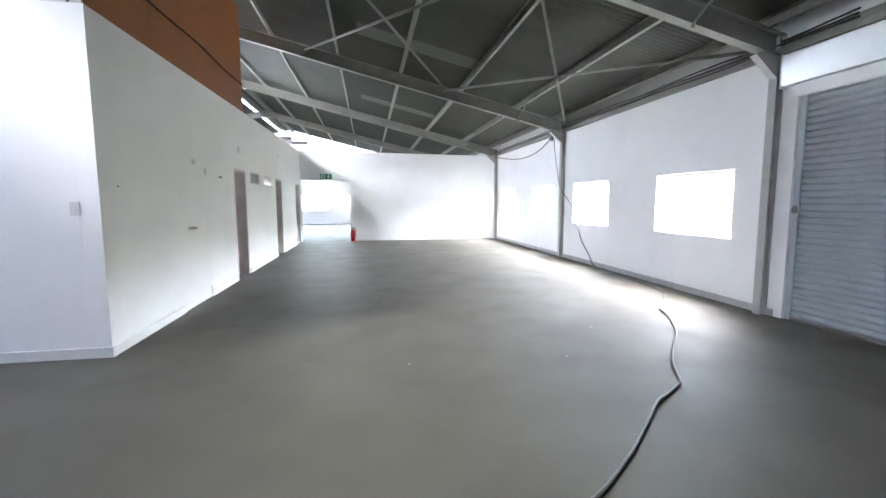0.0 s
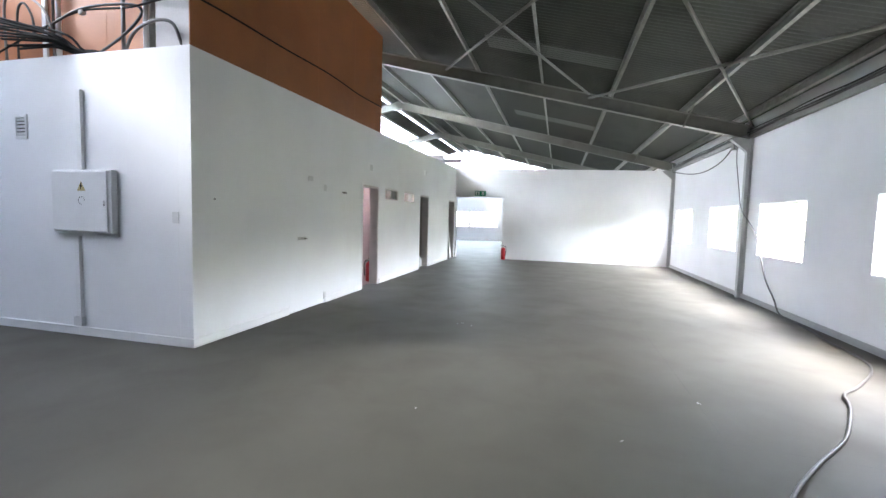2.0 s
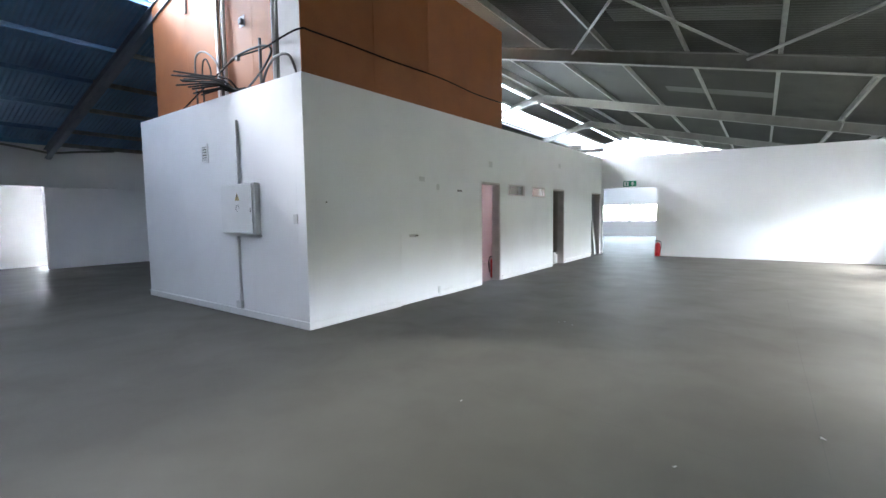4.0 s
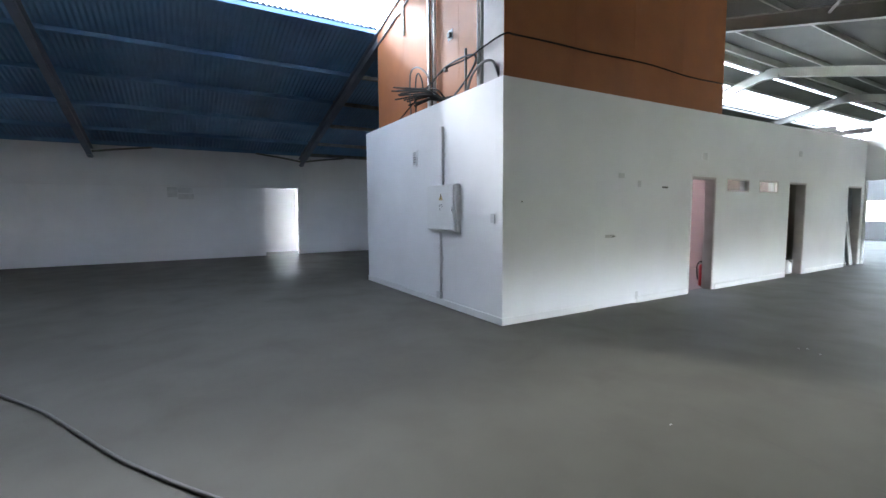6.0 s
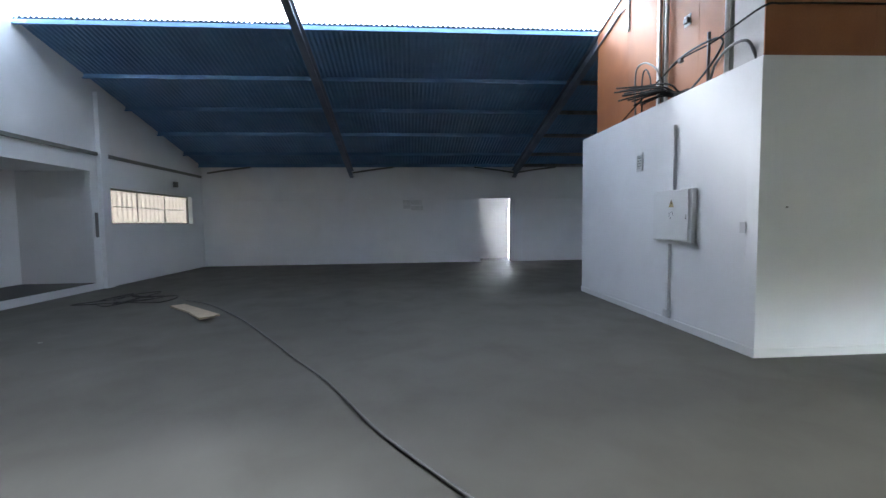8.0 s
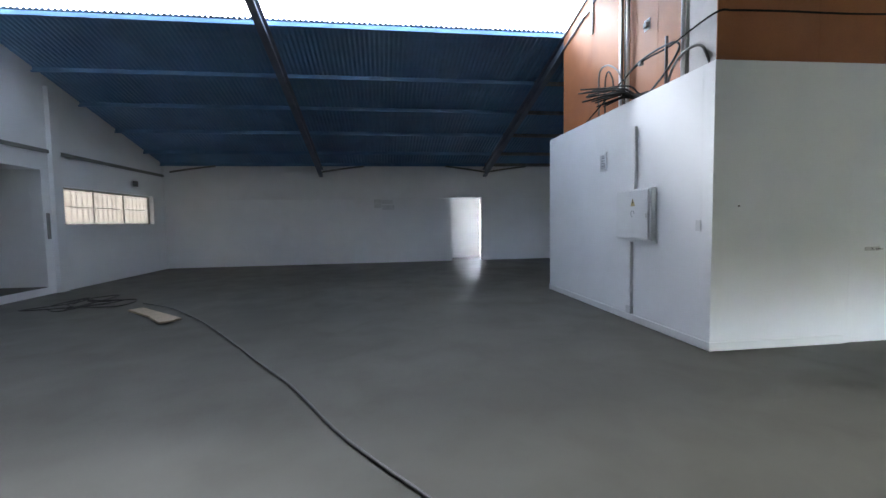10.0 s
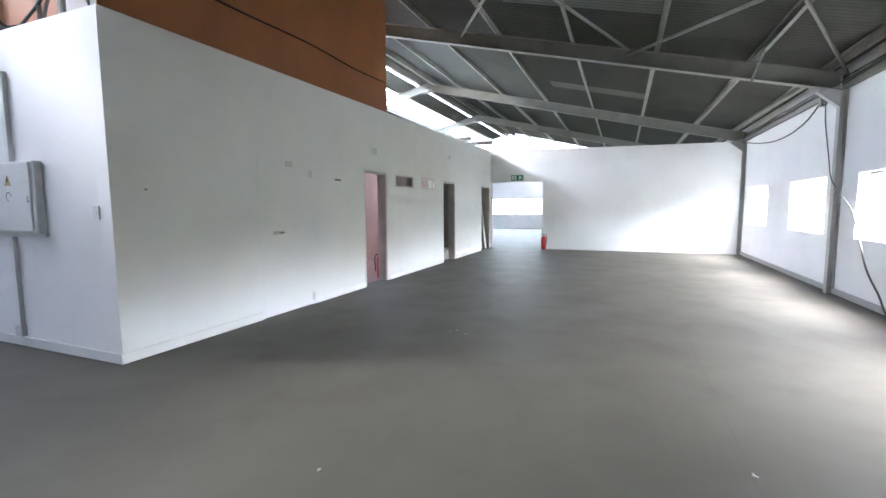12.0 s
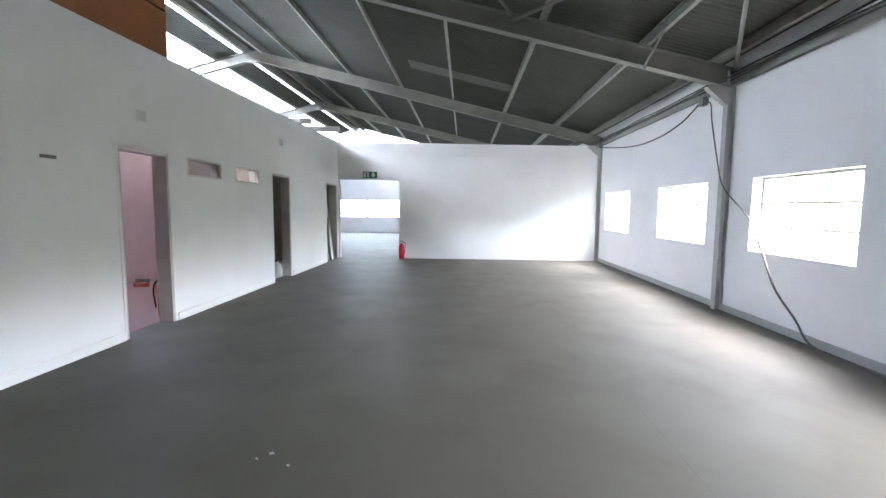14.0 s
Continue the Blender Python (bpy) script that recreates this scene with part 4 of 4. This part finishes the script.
pipe("wall_cable", [(4.96, 11.28, 3.05), (4.9, 11.0, 2.95), (4.88, 10.9, 2.68), (4.9, 10.75, 2.15), (4.9, 10.56, 1.75), (4.97, 10.2, 1.42), (4.98, 10.03, 1.27)], 0.008, GREYCABLE, "grey cable hanging down beside the column", "cable")
pipe("wall_cable", [(4.96, 11.4, 3.06), (4.98, 12.0, 2.88), (4.98, 12.8, 2.77), (4.98, 13.8, 2.76), (4.98, 15.0, 2.87), (4.98, 16.5, 3.08)], 0.012, HOSE, "grey cable sagging along the wall", "cable")
tagged(part("junction_box", box((4.93, 11.28, 3.0), (5.02, 11.42, 3.125), 0.012), STEEL), "grey junction box below the rail", "junction box")

# hairline joints in the screed
rnd = random.Random(33)
for p0, p1 in (((2.64, 4.2), (2.66, 10.6)), ((0.4, 4.3), (2.63, 4.06)), ((2.06, 8.6), (2.24, 7.3)), ((2.67, 4.05), (4.9, 3.9))):
    bm = bmesh.new()
    steps = 14
    rows = []
    for i in range(steps + 1):
        t = i / steps
        x, y = p0[0] + (p1[0] - p0[0]) * t, p0[1] + (p1[1] - p0[1]) * t
        d = Vector((p1[1] - p0[1], p0[0] - p1[0])).normalized()
        k, w = 0.008 * (rnd.random() - 0.5), 0.0008 + 0.0014 * rnd.random()
        rows.append([bm.verts.new((x + d.x * (k + e), y + d.y * (k + e), 0.0012)) for e in (-w, w)])
    for a, b in zip(rows, rows[1:]):
        bm.faces.new((a[0], a[1], b[1], b[0]))
    structure("floor_joint", bm, JOINT, "hairline joint in the grey screed", "floor joint")

# ---- south and west sides ----
steel_window("window_15", "y", YS, WL, 1.5, 2.4, 3, 2, -1, DARKSTEEL, 0.05)
cs = tagged(empty("louvre_sheet", (0, YS - 0.2, 0)), "pale ribbed sheet behind the long window", "sheet")
bm = bmesh.new()
n = 120
for i in range(n + 1):
    x = WL[0] + (WL[1] - WL[0]) * i / n
    bm.verts.new((x, 0.012 * math.sin(i * 1.05), 1.5))
    bm.verts.new((x, 0.012 * math.sin(i * 1.05), 2.4))
bm.verts.ensure_lookup_table()
for i in range(n):
    bm.faces.new((bm.verts[2 * i], bm.verts[2 * i + 2], bm.verts[2 * i + 3], bm.verts[2 * i + 1]))
SOFT = bpy.data.materials.new("translucent_ribbed_sheet")
SOFT.use_nodes = True
nn, ll = SOFT.node_tree.nodes, SOFT.node_tree.links
tr, df, mx2 = nn.new("ShaderNodeBsdfTranslucent"), nn["Principled BSDF"], nn.new("ShaderNodeMixShader")
tr.inputs[0].default_value = (0.06, 0.048, 0.04, 1)
df.inputs["Base Color"].default_value = (0.6, 0.52, 0.44, 1)
mx2.inputs[0].default_value = 0.6
ll.new(df.outputs[0], mx2.inputs[1])
ll.new(tr.outputs[0], mx2.inputs[2])
ll.new(mx2.outputs[0], nn["Material Output"].inputs["Surface"])
part("sheet", bm, SOFT, cs)
# filled-in goods door with a dark sill
AY = YS - 1.7
structure("wall_alcove", slab("y", AY, 0.1, (SOUTH_DOOR[0] - 0.1, SOUTH_DOOR[1] + 0.1), 2.72, z0=0.16), WHITE, "white back wall of the loading alcove", "wall")
structure("wall_alcove_side", slab("x", SOUTH_DOOR[0] - 0.1, 0.1, (AY + 0.101, YS - 0.231), 2.72, z0=0.16), WHITE, "white side wall of the loading alcove", "wall")
structure("wall_alcove_side", slab("x", SOUTH_DOOR[1], 0.1, (AY + 0.101, YS - 0.231), 2.72, z0=0.16), WHITE, "white side wall of the loading alcove", "wall")
structure("ceiling_alcove", box((SOUTH_DOOR[0] - 0.1, AY, 2.721), (SOUTH_DOOR[1] + 0.1, YS - 0.231, 2.8)), WHITE, "plain ceiling of the loading alcove", "ceiling")
structure("floor_alcove", box((SOUTH_DOOR[0] + 0.002, AY + 0.102, 0.0), (SOUTH_DOOR[1] - 0.002, YS - 0.01, 0.168)), DARKSCREED, "dark raised floor of the loading alcove", "floor")
tagged(part("pull_bar", box((-8.7, YS + 0.001, 1.21), (-8.62, YS + 0.03, 1.78), 0.008), DARKSTEEL), "dark steel pull bar beside the old goods door", "handle")
structure("post_south", box((-9.05, YS + 0.002, 0.0), (-8.78, YS + 0.1, 4.55), 0.006), WHITE, "white painted wall post", "post")
for x0, x1 in ((XW + 0.1, -9.06), (-8.77, -0.5)):
    structure("trim_south", box((x0, YS + 0.002, 3.09), (x1, YS + 0.05, 3.17), 0.004), STEEL, "dark grey wall rail", "rail")
structure("trim_west", box((XW + 0.002, -5.6, 2.31), (XW + 0.03, FARDOOR[0] - 0.02, 2.335), 0.003), TRIM, "thin white ledge on the wall", "trim")
structure("trim_west", box((XW + 0.002, FARDOOR[1] + 0.02, 2.31), (XW + 0.03, YB - 0.02, 2.335), 0.003), TRIM, "thin white ledge on the wall", "trim")
for y, s in ((4.9, -1), (4.9, 1), (-0.98, 1), (-5.9, 1)):
    bm = tube([(XW + 0.3, y + s * 0.06, 3.24), (XW + 0.3, y + s * 0.7, 3.34), (XW + 0.3, y + s * 1.5, 3.44)], 0.03, 8)
    tagged(part("eave_brace", bm, STEEL, None, "", True), "grey steel brace from the rafter to the eave", "brace", "eave braces", "structure")
bm = bmesh.new()
for y0, y1, z0, z1 in ((0.83, 1.1, 1.98, 2.29), (1.11, 1.52, 2.12, 2.28), (1.12, 1.55, 1.92, 2.08)):
    box((XW + 0.001, y0, z0), (XW + 0.004, y1, z1), 0.001, bm)
tagged(part("wall_sign", bm, FADED), "faded grey sign marks on the white wall", "sign")
tagged(part("wall_bracket", box((-12.24, YS + 0.001, 2.64), (-12.1, YS + 0.09, 2.8), 0.008), DARKSTEEL), "small dark bracket box over the long window", "bracket")
# lobby behind the far doorway
structure("wall_lobby", slab("x", XW - 1.5, 0.12, (2.4, 6.4), 2.6, [(5.03, 5.13, 0.0, 2.02)]), WHITE, "white lobby wall with a narrow gap to daylight", "wall")
structure("wall_lobby_end", slab("y", 6.4, 0.12, (XW - 1.5, XW - 0.232), 2.6), WHITE, "white lobby side wall", "wall")
structure("wall_lobby_side", slab("y", 2.28, 0.12, (XW - 1.5, XW - 0.232), 2.6), WHITE, "white lobby side wall", "wall")
# stops short of the lobby wall: an added slot lets sky light wash it
structure("ceiling_lobby", box((XW - 1.352, 2.2, 2.6), (XW - 0.232, 6.6, 2.7)), WHITE, "white lobby ceiling cut short to let sky onto the wall", "ceiling")
structure("floor_lobby", box((XW - 1.62, 2.2, -0.2), (XW - 0.302, 6.6, 0.0)), FLOOR, "grey lobby floor", "floor")

# boards and cable heap on the floor
for x, y, rz, ln, w, z in ((-5.6, -2.65, 45, 1.5, 0.24, 0.0), (-5.02, -2.25, 38, 0.55, 0.22, 0.032)):
    bm = box((-ln / 2, -w / 2, 0.001), (ln / 2, w / 2, 0.031), 0.004)
    o = tagged(part("wooden_board", bm, WOOD), "pale pine board lying on the floor", "board", "boards on the floor")
    o.matrix_basis = pose(x, y, z, 0, 0, rz)
rnd = random.Random(9)
pts = []
for k in range(34):
    a = k * 0.85 + 0.5 * rnd.random()
    r = 0.15 + 0.75 * rnd.random()
    pts.append((-6.9 + 1.15 * r * math.cos(a), -4.5 + 0.95 * r * math.sin(a), 0.015 + 0.04 * rnd.random()))
pipe("coiled_cable", pts, 0.009, HOSE, "tangled heap of black cable on the floor", "cable")

# scraps left on the floor
rnd = random.Random(21)
for x, y, size in ((0.23, 6.62, 0.016), (0.29, 6.68, 0.026), (2.65, 4.7, 0.022), (1.96, 3.86, 0.014), (0.52, 3.92, 0.018), (0.43, 6.57, 0.014), (-3.72, -3.63, 0.035)):
    bm = bmesh.new()
    ring = [bm.verts.new((size * (0.6 + 0.5 * rnd.random()) * math.cos(a), size * 0.55 * (0.6 + 0.5 * rnd.random()) * math.sin(a), 0.003 + 0.012 * rnd.random())) for a in (2 * math.pi * i / 9 for i in range(9))]
    mid = bm.verts.new((0, 0, 0.012))
    for i in range(9):
        bm.faces.new((ring[i], ring[(i + 1) % 9], mid))
    o = tagged(part("paper_scrap", bm, SCRAP), "crumpled pale paper scrap on the floor", "scrap", "scraps on the floor")
    o.matrix_basis = pose(x, y, 0.001, 0, 0, 360 * rnd.random())
